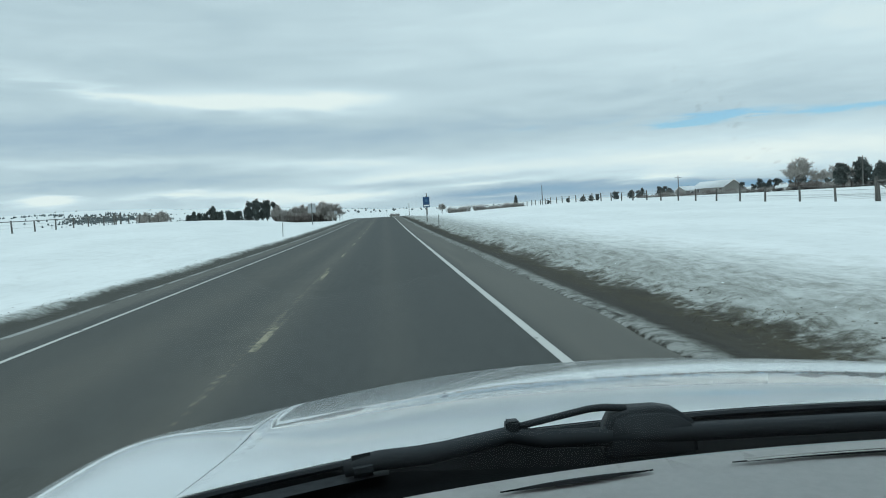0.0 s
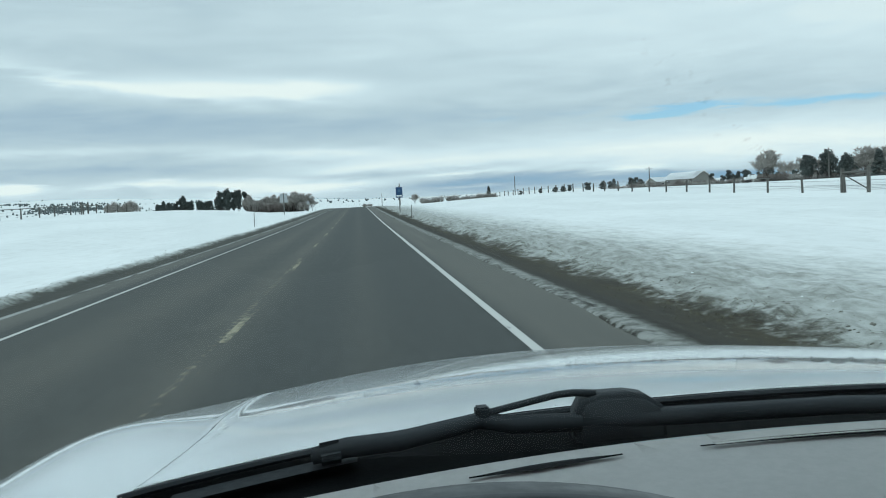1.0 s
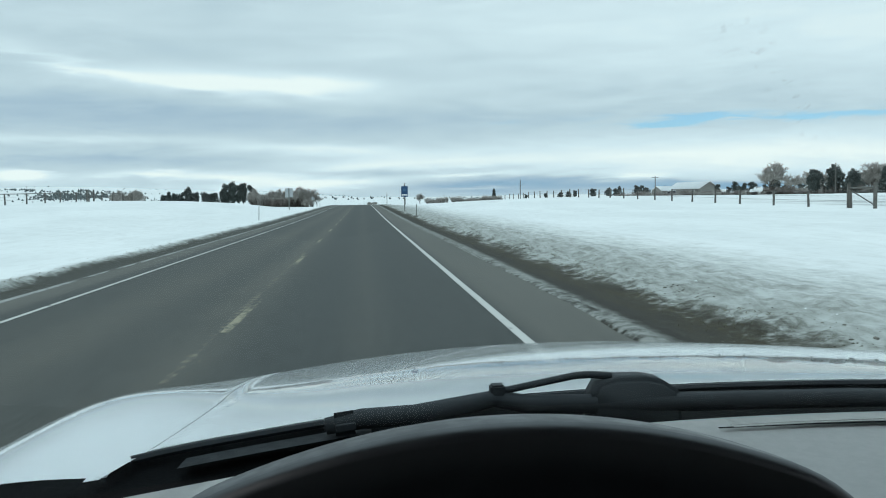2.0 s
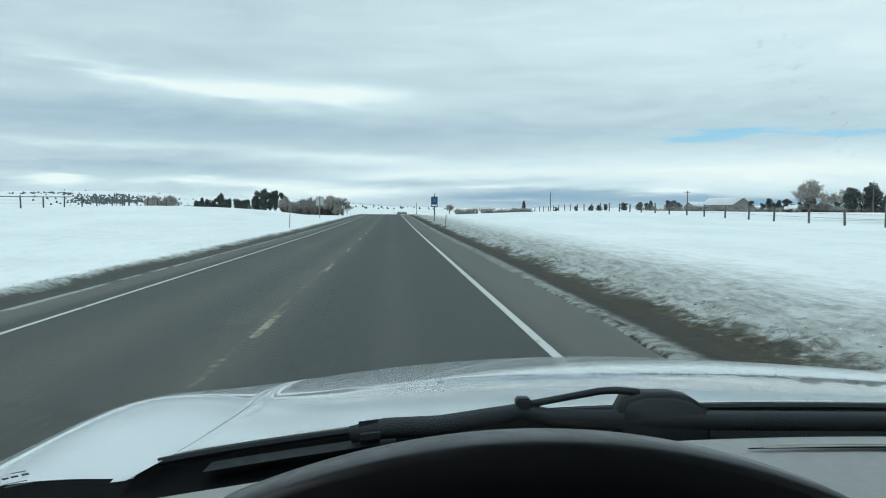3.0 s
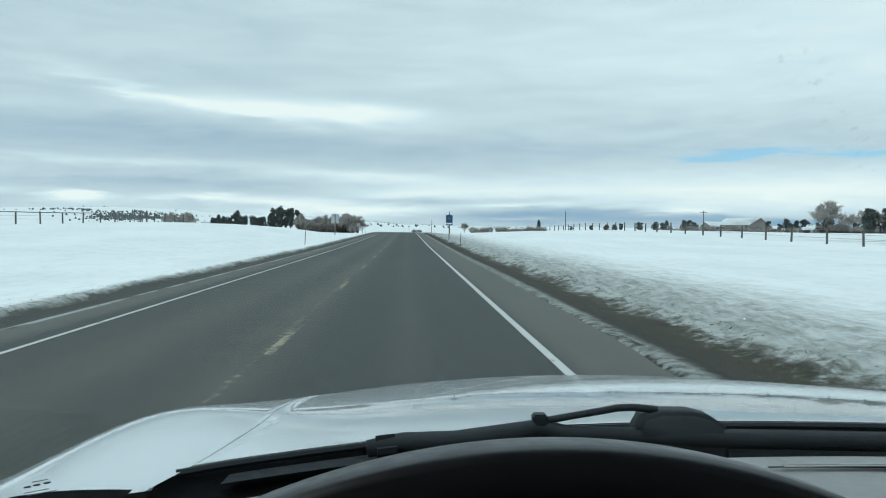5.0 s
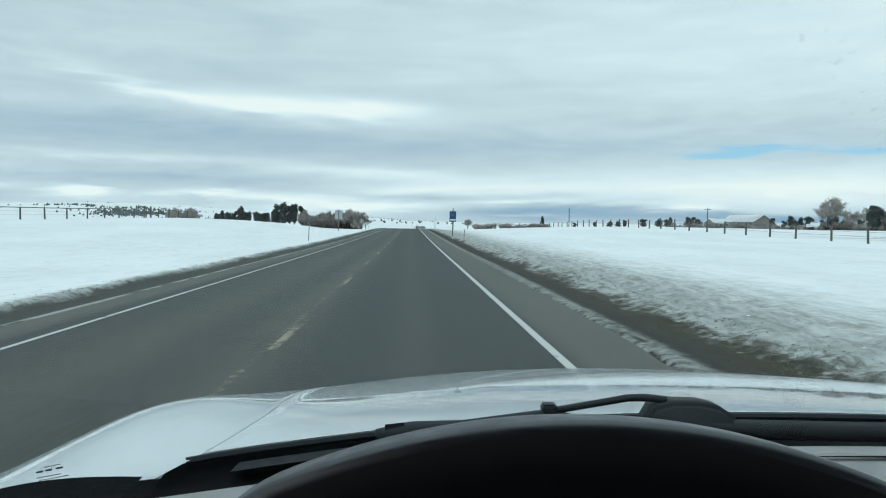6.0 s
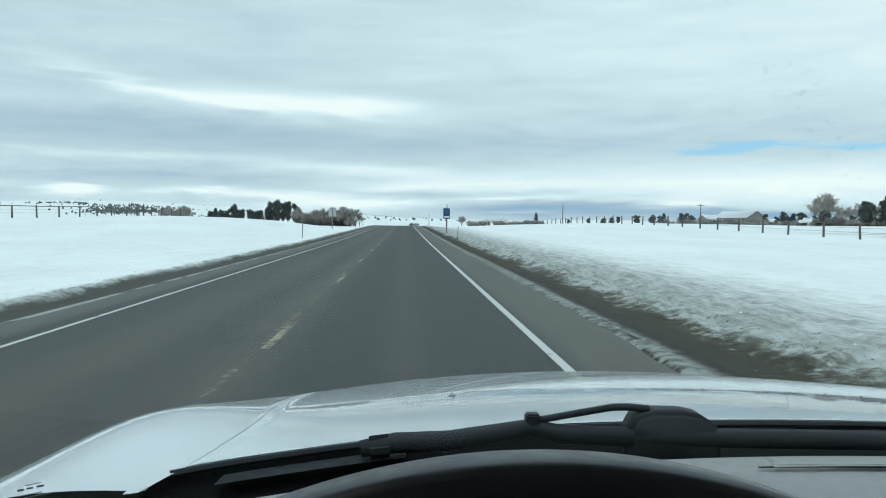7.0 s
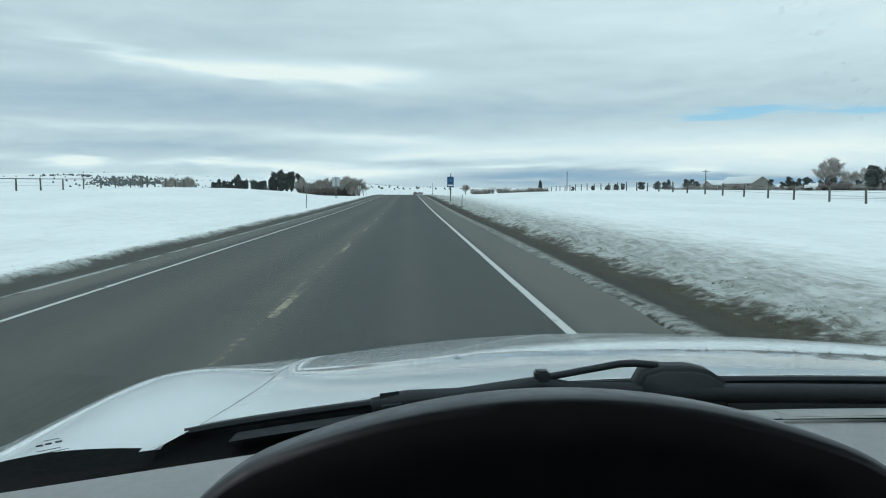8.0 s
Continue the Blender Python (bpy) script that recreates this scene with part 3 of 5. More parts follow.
gx = spaced([(-4500, -900, 16), (-900, -300, 30), (-300, -60, 40), (-60, -12, 60), (-12, -6.3, 40), (-6.3, -5.9, 6), (-5.9, 2.95, 6), (2.95, 3.8, 14), (3.8, 9.5, 54), (9.5, 40, 70), (40, 120, 70), (120, 300, 45), (300, 900, 30), (900, 4500, 16)])
gy = spaced([(-400, -20, 10), (-20, 3, 14), (3, 26, 170), (26, 60, 150), (60, 150, 150), (150, 400, 70), (400, 1200, 45), (1200, 3200, 60), (3200, 4600, 8)])
GX, GY = np.meshgrid(gx, gy)
GZ = height(GX, GY)
ny, nx = GX.shape
data = bpy.data.meshes.new("ground")
idx = np.arange(nx * ny).reshape(ny, nx)
quads = np.stack([idx[:-1, :-1], idx[:-1, 1:], idx[1:, 1:], idx[1:, :-1]], -1).reshape(-1, 4)
data.from_pydata(np.stack([GX, GY, GZ], -1).reshape(-1, 3).tolist(), [], quads.tolist())
data.polygons.foreach_set("use_smooth", [True] * len(data.polygons))
data.materials.append(GROUND)
ground = tagged(new("ground", data), "snow-covered rolling fields with dirty ploughed snow and gravel verges", "ground", kind="structure")


def lie(x, y):
    return float(height(x, y))


def strip(x0, x1, y0, y1, z, step=25.0, ragged=0.0, seed=0):
    """A strip lying on the road; its edges may wander."""
    ys = np.arange(y0, y1 + 1e-6, min(step, y1 - y0))
    own = bmesh.new()
    prev = None
    for q in ys:
        j0, j1 = (ragged * 2 * float(lumps(q, seed, 0.6, s)) for s in (21, 22))
        h = float(road_z(q)) + z
        pair = own.verts.new((x0 + j0, q, h)), own.verts.new((x1 + j1, q, h))
        if prev:
            own.faces.new((prev[0], prev[1], pair[1], pair[0]))
        prev = pair
    return own


road_bm = bmesh.new()
ys = list(np.arange(-380, -60, 5.0)) + list(np.arange(-60, 80, 0.5)) + list(np.arange(80, 620, 5.0))
prev = None
for q in ys:
    h = float(road_z(q))
    l = -5.97 + 0.08 * float(lumps(q, 3, 0.9, 31)) + 0.10 * float(lumps(q, 3, 4.0, 32))
    r = 3.10 + 0.08 * float(lumps(q, 5, 0.9, 33)) + 0.12 * float(lumps(q, 5, 4.0, 34))
    pts = [(l, q, h - 0.10), (l + 0.02, q, h - 0.012), (-5.0, q, h), (-1.7, q, h), (1.8, q, h), (r - 0.02, q, h - 0.012), (r, q, h - 0.10)]
    row = [road_bm.verts.new(p) for p in pts]
    if prev:
        for i in range(6):
            road_bm.faces.new((prev[i], prev[i + 1], row[i + 1], row[i]))
    prev = row
road = tagged(mesh_object("road", road_bm, ASPHALT), "straight two-lane grey asphalt road, dry and salt-stained", "road", kind="structure")
part("edge_line", strip(1.765, 1.885, -380, 600, 0.005, 5), WHITE_LINE, road, "solid white edge line")
part("edge_line", strip(-4.945, -4.86, -380, 600, 0.005, 5), WHITE_LINE, road, "solid white edge line")
part("centre_line", strip(-2.00, -1.40, -60, -9, 0.0016, 0.5), WORN_YELLOW, road, "badly worn double yellow centre line")
part("centre_line", strip(-2.15, -1.45, -8.5, 24, 0.0016, 0.5), FADED_YELLOW, road, "last scuffed remains of a double yellow line")
for i in range(46):
    y0 = -0.4 + 9.95 * i
    part("centre_dash", strip(-1.745, -1.635, y0, y0 + 2.9, 0.004, 0.29, 0.012, i), DASH_YELLOW, road, "worn yellow centre dash" if i == 0 else "")

# ---------------------------------------------------------------- the pickup truck round the camera
XC = 0.617            # its centre line
truck = thing("pickup_truck", "white pickup truck with glossy hood and light grey dashboard", "truck")
# its parts are drawn round an eye at 1.6 m and brought to true size about it
truck.matrix_basis = Matrix.Translation((0, 0, 1.6)) @ Matrix.Scale(0.85, 4) @ Matrix.Translation((0, 0, -1.6))


def bonnet(x, y):
    """Height of the truck's front panels over the plan."""
    dx, far = abs(x - XC), max(0.0, y - 1.0977)
    fall = 0.03 * math.log1p(math.exp((far - 0.17) / 0.03))
    z = 1.2817 - 0.04 * fall - 0.050 * far ** 2 - 0.0082 * dx ** 2 - 0.038 * dx ** 2 * far ** 2 - 0.037 * dx ** 4
    bulge = 0.0495 * math.exp(-((dx - 1.0588) / 0.1933) ** 2) * float(smooth01(0.9, 1.45, y))
    return z + bulge / (1 + 8 * max(0.0, y - 1.3975) ** 2)


def seam_x(y):
    """The gap between hood and fender, on the driver's side."""
    return -0.238 - 0.68 * max(0.0, 1.40 - y) ** 2


def rear_y(x):
    """The hood's rear edge, bowed like the windscreen's foot."""
    dx = abs(x - XC)
    return 1.297 - 0.225 * dx * dx


def nose_y(x, q=0.985):
    dx = min(abs(x - XC) / 1.36, q - 0.02)
    return 1.0 + 1.45 * math.sqrt(q * q - dx * dx)


rows = []
for i in range(61):
    f = i / 60
    row = []
    for j in range(61):
        g = j / 60
        x = XC + (2 * g - 1) * (XC - seam_x(1.35))
        for again in range(4):
            y = rear_y(x) + f * (nose_y(x) - rear_y(x))
            x = XC + (2 * g - 1) * (XC - seam_x(min(y, 2.2)) - 0.0007)
        row.append((x, y, bonnet(x, y)))
    rows.append(row)
part("hood", sheet(rows, thick=0.012), WHITE_PAINT, truck, "glossy white hood mirroring sky and verge", True)
for sgn in (-1, 1):
    rows = []
    for i in range(49):
        f = i / 48
        row = []
        for j in range(33):
            g = j / 32
            y0 = 1.028 + f * 1.177
            inner = XC - seam_x(min(y0, 2.2)) + 0.0007 if y0 > 1.10 else XC + 0.300 + 0.50 * (1.10 - y0)
            outer = 1.36 * math.sqrt(max(0.02, 0.985 ** 2 - (max(0.0, y0 - 1.0) / 1.45) ** 2))
            dx = inner + g * max(0.002, outer - inner)
            row.append((XC + sgn * dx, y0, bonnet(XC + sgn * dx, y0)))
        rows.append(row)
    fender = part("fender", sheet(rows, thick=0.012), WHITE_PAINT, truck, "glossy white front fender", True)
    # the side below the shoulder
    rows = []
    for z in (1.10, 0.95, 0.70, 0.35):
        rows.append([(XC + sgn * 1.335 * math.sqrt(max(0.05, 1 - (max(0.0, y - 1.0) / 1.45) ** 2)), y, z) for y in np.linspace(0.2, 2.3, 30)])
    part("side_panel", sheet(rows, thick=0.01), WHITE_PAINT, truck, smooth=True)
# the nose
rows = []
for z in (1.07, 0.95, 0.70, 0.40, 0.15):
    rows.append([(x, nose_y(x, 1.0) + 0.02, z) for x in np.linspace(XC - 1.1, XC + 1.1, 30)])
part("grille", sheet(rows, thick=0.02), BLACK_TRIM, truck, "black front grille")

# cowl: black trim between hood and windscreen
rows = []
for f in np.linspace(0, 1, 9):
    row = []
    for x in np.linspace(XC - 0.96, XC + 0.96, 61):
        y1 = rear_y(x) + 0.02
        y0 = 0.99 - 0.15 * (x - XC) ** 2
        y = y1 + f * (y0 - y1)
        dip = -0.020 * math.sin(math.pi * f)
        z1 = bonnet(x, rear_y(x)) - 0.014
        row.append((x, y, z1 + f * (1.276 - 0.02 * (x - XC) ** 2 - z1) + dip))
    rows.append(row)
cowl = part("cowl", sheet(rows, thick=0.01), BLACK_TRIM, truck, "black plastic cowl under the windscreen", True)
for sgn in (-1, 1):
    rows = []
    for f in np.linspace(0, 1, 8):
        row = []
        for dx in np.linspace(0.968, 1.36, 12):
            y = (1.030 + 0.34 * (dx - 0.977)) * (1 - f) + 0.62 * f
            row.append((XC + sgn * dx, y, bonnet(XC + sgn * dx, max(y, 1.0)) + 0.005 + 0.01 * f))
        rows.append(row)
    part("pillar_foot", sheet(rows, thick=0.01), BLACK_TRIM, truck, "black trim at the foot of the windscreen pillar", True)
# added black sheet, no real part: keeps gaps between the panels dark
part("cowl_tray", box(2.36, 0.60, 0.02, at=(XC, 0.92, 1.175)), BLACK_TRIM, truck, "black backing sheet added under the cowl to close gaps")
# the rubber lip along the hood's rear edge
part("cowl_seal", tube([(x, rear_y(x) - 0.012, bonnet(x, rear_y(x)) - 0.004) for x in np.linspace(XC - 0.93, XC + 0.93, 50)], 0.006, 6), RUBBER, cowl)
rows = []
for f in (0.0, 1.0):
    rows.append([(x, rear_y(x) - 0.035 - f * 0.055, bonnet(x, rear_y(x)) - 0.012 + 0.004 * f) for x in np.linspace(-0.24, 0.02, 14)])
part("air_inlet", sheet(rows, thick=0.006), plain("dark_grey_plastic", (0.02, 0.022, 0.025), 0.6, gloss=0.3), cowl, "dark grey air inlet cover")

# the wiper in front of the driver, and its twin
wiper = part("wiper", tube([(0.216, 1.192, 1.3025), (0.2351, 1.190, 1.3058), (0.29, 1.190, 1.3155), (0.3445, 1.190, 1.3250), (0.369, 1.189, 1.3262), (0.405, 1.187, 1.3230)], [0.0058, 0.0058, 0.0058, 0.0060, 0.0062, 0.0062], 8), RUBBER, truck, "black wiper arm", True)
dome = prism([(-0.085, -0.06), (-0.081, 0.0093), (-0.070, 0.0286), (-0.0414, 0.0364), (0.007, 0.0362), (0.0358, 0.0299), (0.0604, 0.0138), (0.0645, 0.004), (0.068, -0.06)], 0.055, (0.450, 1.165, 1.2865))
bmesh.ops.bevel(dome, geom=[e for e in dome.edges if abs(e.verts[0].co.y - e.verts[1].co.y) < 0.01], offset=0.008, segments=3, affect="EDGES")
part("pivot_cover", dome, RUBBER, wiper, "rounded black wiper pivot cover", True)
part("blade", tube([(-0.047, 1.133, 1.276), (0.0036, 1.140, 1.283), (0.0853, 1.155, 1.282), (0.1731, 1.175, 1.290), (0.2148, 1.190, 1.293), (0.2661, 1.185, 1.283), (0.366, 1.180, 1.281), (0.508, 1.175, 1.280), (0.80, 1.160, 1.279), (1.20, 1.10, 1.274)], [0.013, 0.016, 0.016, 0.015, 0.014, 0.0155, 0.016, 0.016, 0.016, 0.012], 8), RUBBER, wiper, "black wiper blade", True)
part("blade_clip", box(0.023, 0.024, 0.019, at=(0.2195, 1.190, 1.3065), bevel=0.003), RUBBER, wiper)
part("blade_cap", box(0.060, 0.032, 0.040, bevel=0.0155, m=pose(-0.019, 1.131, 1.278, 0, -5, 8)), RUBBER, wiper, "rubber end of the wiper blade")


def dash_edge(x):
    """The dashboard's far edge along the glass."""
    return 1.018 - 0.26 * (x - 0.60) ** 2 if x > -0.1 else 1.018 - 0.26 * 0.49 - 0.46 * (-0.1 - x)


rows = []
for f in np.linspace(0, 1, 13):
    row = []
    for x in np.linspace(XC - 1.08, XC + 1.08, 61):
        y = dash_edge(x) - f * 0.55
        row.append((x, y, 1.2945 - 0.010 * f - 0.10 * max(0.0, f - 0.5) ** 2 * 4 + (0.004 if f < 0.03 else 0.0)))
    rows.append(row)
dashboard = part("dashboard", sheet(rows, thick=0.02), GREY_DASH, truck, "light grey vinyl dashboard top", True)
face = [[(x, dash_edge(x) - 0.55, z) for x in np.linspace(XC - 1.08, XC + 1.08, 20)] for z in (1.20, 1.0, 0.75)]
part("dash_face", sheet(face, thick=0.01), BLACK_DASH, dashboard)
# defroster slots
for x0, x1, dy in ((0.16, 0.37, -0.040), (0.48, 1.05, -0.045)):
    rows = []
    for f in (0.0, 0.5, 1.0):
        rows.append([(x, dash_edge(x) + dy + (f - 0.5) * 0.018 * math.sin(math.pi * (0.06 + 0.88 * (x - x0) / (x1 - x0))), 1.2985 + (0.0012 if f == 0.5 else 0.0)) for x in np.linspace(x0, x1, 24)])
    slot = part("defroster_slot", sheet(rows), BLACK_TRIM, dashboard, "narrow black defroster slot")
    if x1 > 0.6:
        for k3 in (-0.004, 0.004):
            part("louvre", tube([(x, dash_edge(x) + dy + k3, 1.3008) for x in np.linspace(x0 + 0.02, x1 - 0.02, 20)], 0.0011, 5), GREY_DASH, slot)

# the black hood over the instruments
BX, BY, BZ = 0.088, 0.375, 1.4922


def brow(a, back):
    """A point on the padded brow: a runs -1 to 1 across it, back in metres from its lip."""
    x = a * 0.235
    drop = 1.28 * x * x + 11.0 * max(0.0, abs(x) - 0.15) ** 2.2
    sink = 0.06 * back + 0.50 * max(0.0, back - 0.027) + 0.3 * back * back
    lip = 0.007 * max(0.0, 1 - back / 0.008) ** 2
    return (BX + x * (1 - 0.15 * back), BY + back, BZ - drop - sink - lip)


R_LIP = 0.007
rows = []
for b in (0.31, 0.23, 0.16, 0.1, 0.06, 0.045, 0.036, 0.028, 0.020, 0.016):
    rows.append([brow(a, b) for a in np.linspace(-1, 1, 61)])
for q in np.linspace(12, 90, 14):
    row = []
    for a in np.linspace(-1, 1, 61):
        x, y, z = brow(a, 0.009)
        row.append((x, BY + R_LIP - R_LIP * math.sin(radians(q)), z - R_LIP * (1 - math.cos(radians(q))) + 0.0006))
    rows.append(row)
for down in (0.02, 0.06, 0.14, 0.30):
    rows.append([(p[0] * 0.99, BY + 0.5 * (down - 0.01), p[2] - down) for p in rows[23]])
BROW = plain("satin_black_vinyl", (0.003, 0.0038, 0.005), 0.40, vary=0.0, grain=60, bump=0.0, gloss=0.6)
hood = part("instrument_hood", sheet(rows), BROW, dashboard, "black padded hood over the instruments", True)
front = [[(BX + a * 0.225, BY + 0.05, 1.40 - 0.06 * a * a - 0.28 * f) for a in np.linspace(-1, 1, 31)] for f in np.linspace(0, 1, 5)]
part("instrument_panel", sheet(front), BLACK_DASH, dashboard, "unlit black instrument panel", True)

glass = bpy.data.materials.new("tinted_windscreen_glass")
glass.use_nodes = True
k = Nodes(glass.node_tree)
co = k.n("ShaderNodeTexCoord").outputs["Object"]
gs = k.n("ShaderNodeSeparateXYZ")
k.put(gs.inputs[0], co)
off = k.m("ADD", k.m("SUBTRACT", gs.outputs[2], 1.730), k.m("MULTIPLY", k.m("SUBTRACT", gs.outputs[0], 0.226), 0.55))
near = k.m("EXPONENT", k.m("MULTIPLY", k.m("POWER", k.m("DIVIDE", k.m("ABSOLUTE", off), 0.011), 2.0), -1.0))
near = k.m("MULTIPLY", near, k.m("MULTIPLY", k.ramp(gs.outputs[0], 0.20, 0.24), k.m("SUBTRACT", 1.0, k.ramp(gs.outputs[0], 0.36, 0.42))))
smear = k.m("MULTIPLY", near, k.ramp(k.noise(co, 120.0, 3, 0.6), 0.56, 0.72))
speck = k.ramp(k.noise(co, 48.0, 2, 0.5), 0.775, 0.80)
smear = k.m("MAXIMUM", k.m("MULTIPLY", smear, 0.38), k.m("MULTIPLY", speck, 0.2))
clear_part = k.n("ShaderNodeBsdfTransparent")
k.put(clear_part.inputs[0], k.mix(smear, (0.835, 0.965, 0.972), (0.60, 0.70, 0.71)))
shine = k.n("ShaderNodeBsdfGlossy")
shine.inputs["Roughness"].default_value = 0.01
both = k.n("ShaderNodeMixShader")
both.inputs[0].default_value = 0.02
k.put(both.inputs[1], clear_part.outputs[0])
k.put(both.inputs[2], shine.outputs[0])
k.put(k.n("ShaderNodeOutputMaterial").inputs[0], both.outputs[0])
rows = []
for f in np.linspace(0, 1, 13):
    rows.append([(XC + a * (1.10 - 0.18 * f), 1.032 - 0.16 * (a * 0.98) ** 2 * (1 - 0.6 * f) - 0.735 * f, 1.282 + 0.60 * f - 0.02 * a * a) for a in np.linspace(-1, 1, 25)])
pane = part("windscreen", sheet(rows), glass, truck, "faintly green tinted windscreen", True)
pane.visible_shadow = False
mark = bmesh.new()
for dx, dz, lx, lz in ((-0.011, 0.004, 0.0065, 0.0022), (-0.002, 0.0045, 0.0065, 0.0022), (0.008, 0.005, 0.007, 0.0022), (0.001, 0.0085, 0.016, 0.0007), (-0.002, -0.002, 0.024, 0.0007), (0.003, -0.005, 0.030, 0.0006)):
    box(lx, 0.0006, lz, bm=mark, m=pose(-0.3851 + dx, 0.84 + dx * 0.2, 1.3159 + dz + dx * 0.12, 25, -8, 12))
part("glass_mark", mark, plain("dark_etched_mark", (0.16, 0.17, 0.175), 0.8), pane, "small dark unreadable mark on the glass")

# cab: roof, pillars, doors and back wall close the place behind the camera
LINER = plain("grey_roof_lining", (0.30, 0.30, 0.29), 0.9, vary=0.06, grain=300)
rows = [[(XC + a * 0.94, y, 1.93 - 0.05 * a * a - 0.03 * ((y + 0.5) / 0.8) ** 2) for a in np.linspace(-1, 1, 17)] for y in np.linspace(0.30, -1.30, 12)]
part("cab_roof", sheet(rows, thick=0.03), WHITE_PAINT, truck, "white cab roof", True)
rows = [[(XC + a * 0.93, y, 1.885 - 0.05 * a * a - 0.03 * ((y + 0.5) / 0.8) ** 2) for a in np.linspace(-1, 1, 17)] for y in np.linspace(0.29, -1.28, 12)]
part("headliner", sheet(rows, thick=0.008), LINER, truck, "grey roof lining", True)
for sgn in (-1, 1):
    part("pillar", tube([(XC + sgn * 1.20, 0.70, 1.22), (XC + sgn * 1.07, 0.50, 1.55), (XC + sgn * 0.94, 0.28, 1.89)], [0.045, 0.04, 0.045], 8), WHITE_PAINT, truck, "windscreen pillar", True)
    door = part("door", box(0.10, 1.25, 0.95, at=(XC + sgn * 1.22, -0.15, 0.78), bevel=0.03), WHITE_PAINT, truck, "white cab door")
    part("door_pillar", tube([(XC + sgn * 1.12, -0.78, 1.25), (XC + sgn * 0.92, -0.85, 1.88)], 0.05, 8), WHITE_PAINT, truck)
    for y in (1.55, -2.3):
        ring = [(XC + sgn * 1.00, y + 0.33 * math.cos(q), 0.15 + 0.33 * math.sin(q)) for q in np.linspace(0, 2 * math.pi, 25)]
        wheel = part("wheel", tube(ring, 0.10, 8, cap=False), RUBBER, truck, "black tyre", True)
        hub = bmesh.new()
        bmesh.ops.create_cone(hub, cap_ends=True, segments=20, radius1=0.24, radius2=0.22, depth=0.16, matrix=pose(XC + sgn * 1.02, y, 0.15, 0, 90, 0))
        part("rim", hub, SIGN_STEEL, wheel)
part("back_wall", box(2.1, 0.05, 1.05, at=(XC, -1.32, 1.36), bevel=0.01), LINER, truck)
part("cab_floor", box(2.3, 2.9, 0.06, at=(XC, 0.0, 0.30)), BLACK_TRIM, truck)
bed = part("cargo_bed", box(2.44, 2.5, 0.06, at=(XC, -2.62, 0.62)), BLACK_TRIM, truck, "cargo bed floor")
for sx, sy, lx, ly in ((-1.2, -2.62, 0.08, 2.5), (1.2, -2.62, 0.08, 2.5), (0, -1.41, 2.32, 0.06), (0, -3.84, 2.32, 0.08)):
    part("bed_wall", box(lx, ly, 0.85, at=(XC + sx, sy, 0.80), bevel=0.02), WHITE_PAINT, bed, "white bed wall")
for sgn in (-1, 1):
    part("sill", box(0.10, 1.9, 0.35, at=(XC + sgn * 1.21, -0.45, 0.42), bevel=0.03), WHITE_PAINT, truck)
part("bench_seat", box(1.8, 0.55, 0.45, at=(XC, -0.80, 0.62), bevel=0.06), LINER, truck)
part("seat_back", box(1.8, 0.16, 0.80, at=(XC, -1.12, 1.20), bevel=0.05), LINER, truck)

# ---------------------------------------------------------------- road signs and posts
def diamond(half, r=0.05, n=4):
    pts = []
    for q in range(4):
        a = math.pi / 2 * q
        cx, cz = (half - r * 1.414) * math.cos(a), (half - r * 1.414) * math.sin(a)
        for i in range(n + 1):
            b = a - math.pi / 4 + math.pi / 2 * i / n
            pts.append((cx + r * math.cos(b), cz + r * math.sin(b)))
    return pts


def text_part(words, size, at, mat, parent):
    """Black letters, each a piece of its own, centred on a place."""
    pitch = size * 0.66
    x = at[0] - pitch * (len(words) - 1) / 2
    for c in words:
        if c != " ":
            curve = bpy.data.curves.new("letter", "FONT")
            curve.body, curve.size, curve.extrude, curve.align_x, curve.align_y = c, size, 0.0015, "CENTER", "CENTER"
            ob = new("letter", curve)
            data = bpy.data.meshes.new_from_object(ob)
            bpy.data.objects.remove(ob)
            ob = new("letter", data)
            data.materials.append(mat)
            ob.parent, ob.matrix_basis = parent, pose(x, at[1], at[2], 90, 0, 0)
        x += pitch


DX, DY = 6.53, -19.0
sign = thing("wildlife_sign", "orange diamond deer warning sign with a small plate on a post", "road sign", (DX, DY, lie(DX, DY)))
part("post", box(0.11, 0.10, 2.75 + 0.4, at=(0, 0.07, (2.75 - 0.4) / 2), bevel=0.012), GREY_POST, sign, "grey wooden post")
board = part("board", prism(diamond(0.565), 0.02, (0, -0.02, 2.705)), SIGN_ORANGE, sign, "orange diamond board")
b0 = diamond(0.53)
b1 = diamond(0.508)
rim = bmesh.new()
va = [rim.verts.new((x, -0.024, 2.705 + z)) for x, z in b0]
vb = [rim.verts.new((x, -0.024, 2.705 + z)) for x, z in b1]
for i in range(len(va)):
    j = (i + 1) % len(va)
    rim.faces.new((va[i], va[j], vb[j], vb[i]))
part("border", rim, SIGN_BLACK, board, "black border line")
# a leaping deer, facing left
px = ((834, 161), (846, 150), (862, 150), (864, 165), (860, 185), (870, 203), (890, 217), (915, 226), (926, 214), (929, 220), (920, 234), (917, 250), (921, 268), (929, 300), (924, 303), (913, 272), (900, 256),
      (880, 240), (860, 228), (846, 220), (828, 218), (826, 234), (820, 232), (819, 210), (836, 208), (846, 190), (850, 170), (838, 167))
deer = bmesh.new()
shape = deer.faces.new([deer.verts.new(((a - 872) * 0.0034, -0.025, 2.705 + (218 - b) * 0.0034)) for a, b in px])
bmesh.ops.triangulate(deer, faces=[shape])
for pts in (((856, 152), (863, 138), (850, 122)), ((862, 139), (858, 123)), ((862, 152), (866, 146))):
    tube([((a - 872) * 0.0034, -0.025, 2.705 + (218 - b) * 0.0034) for a, b in pts], 0.008, 5, deer)
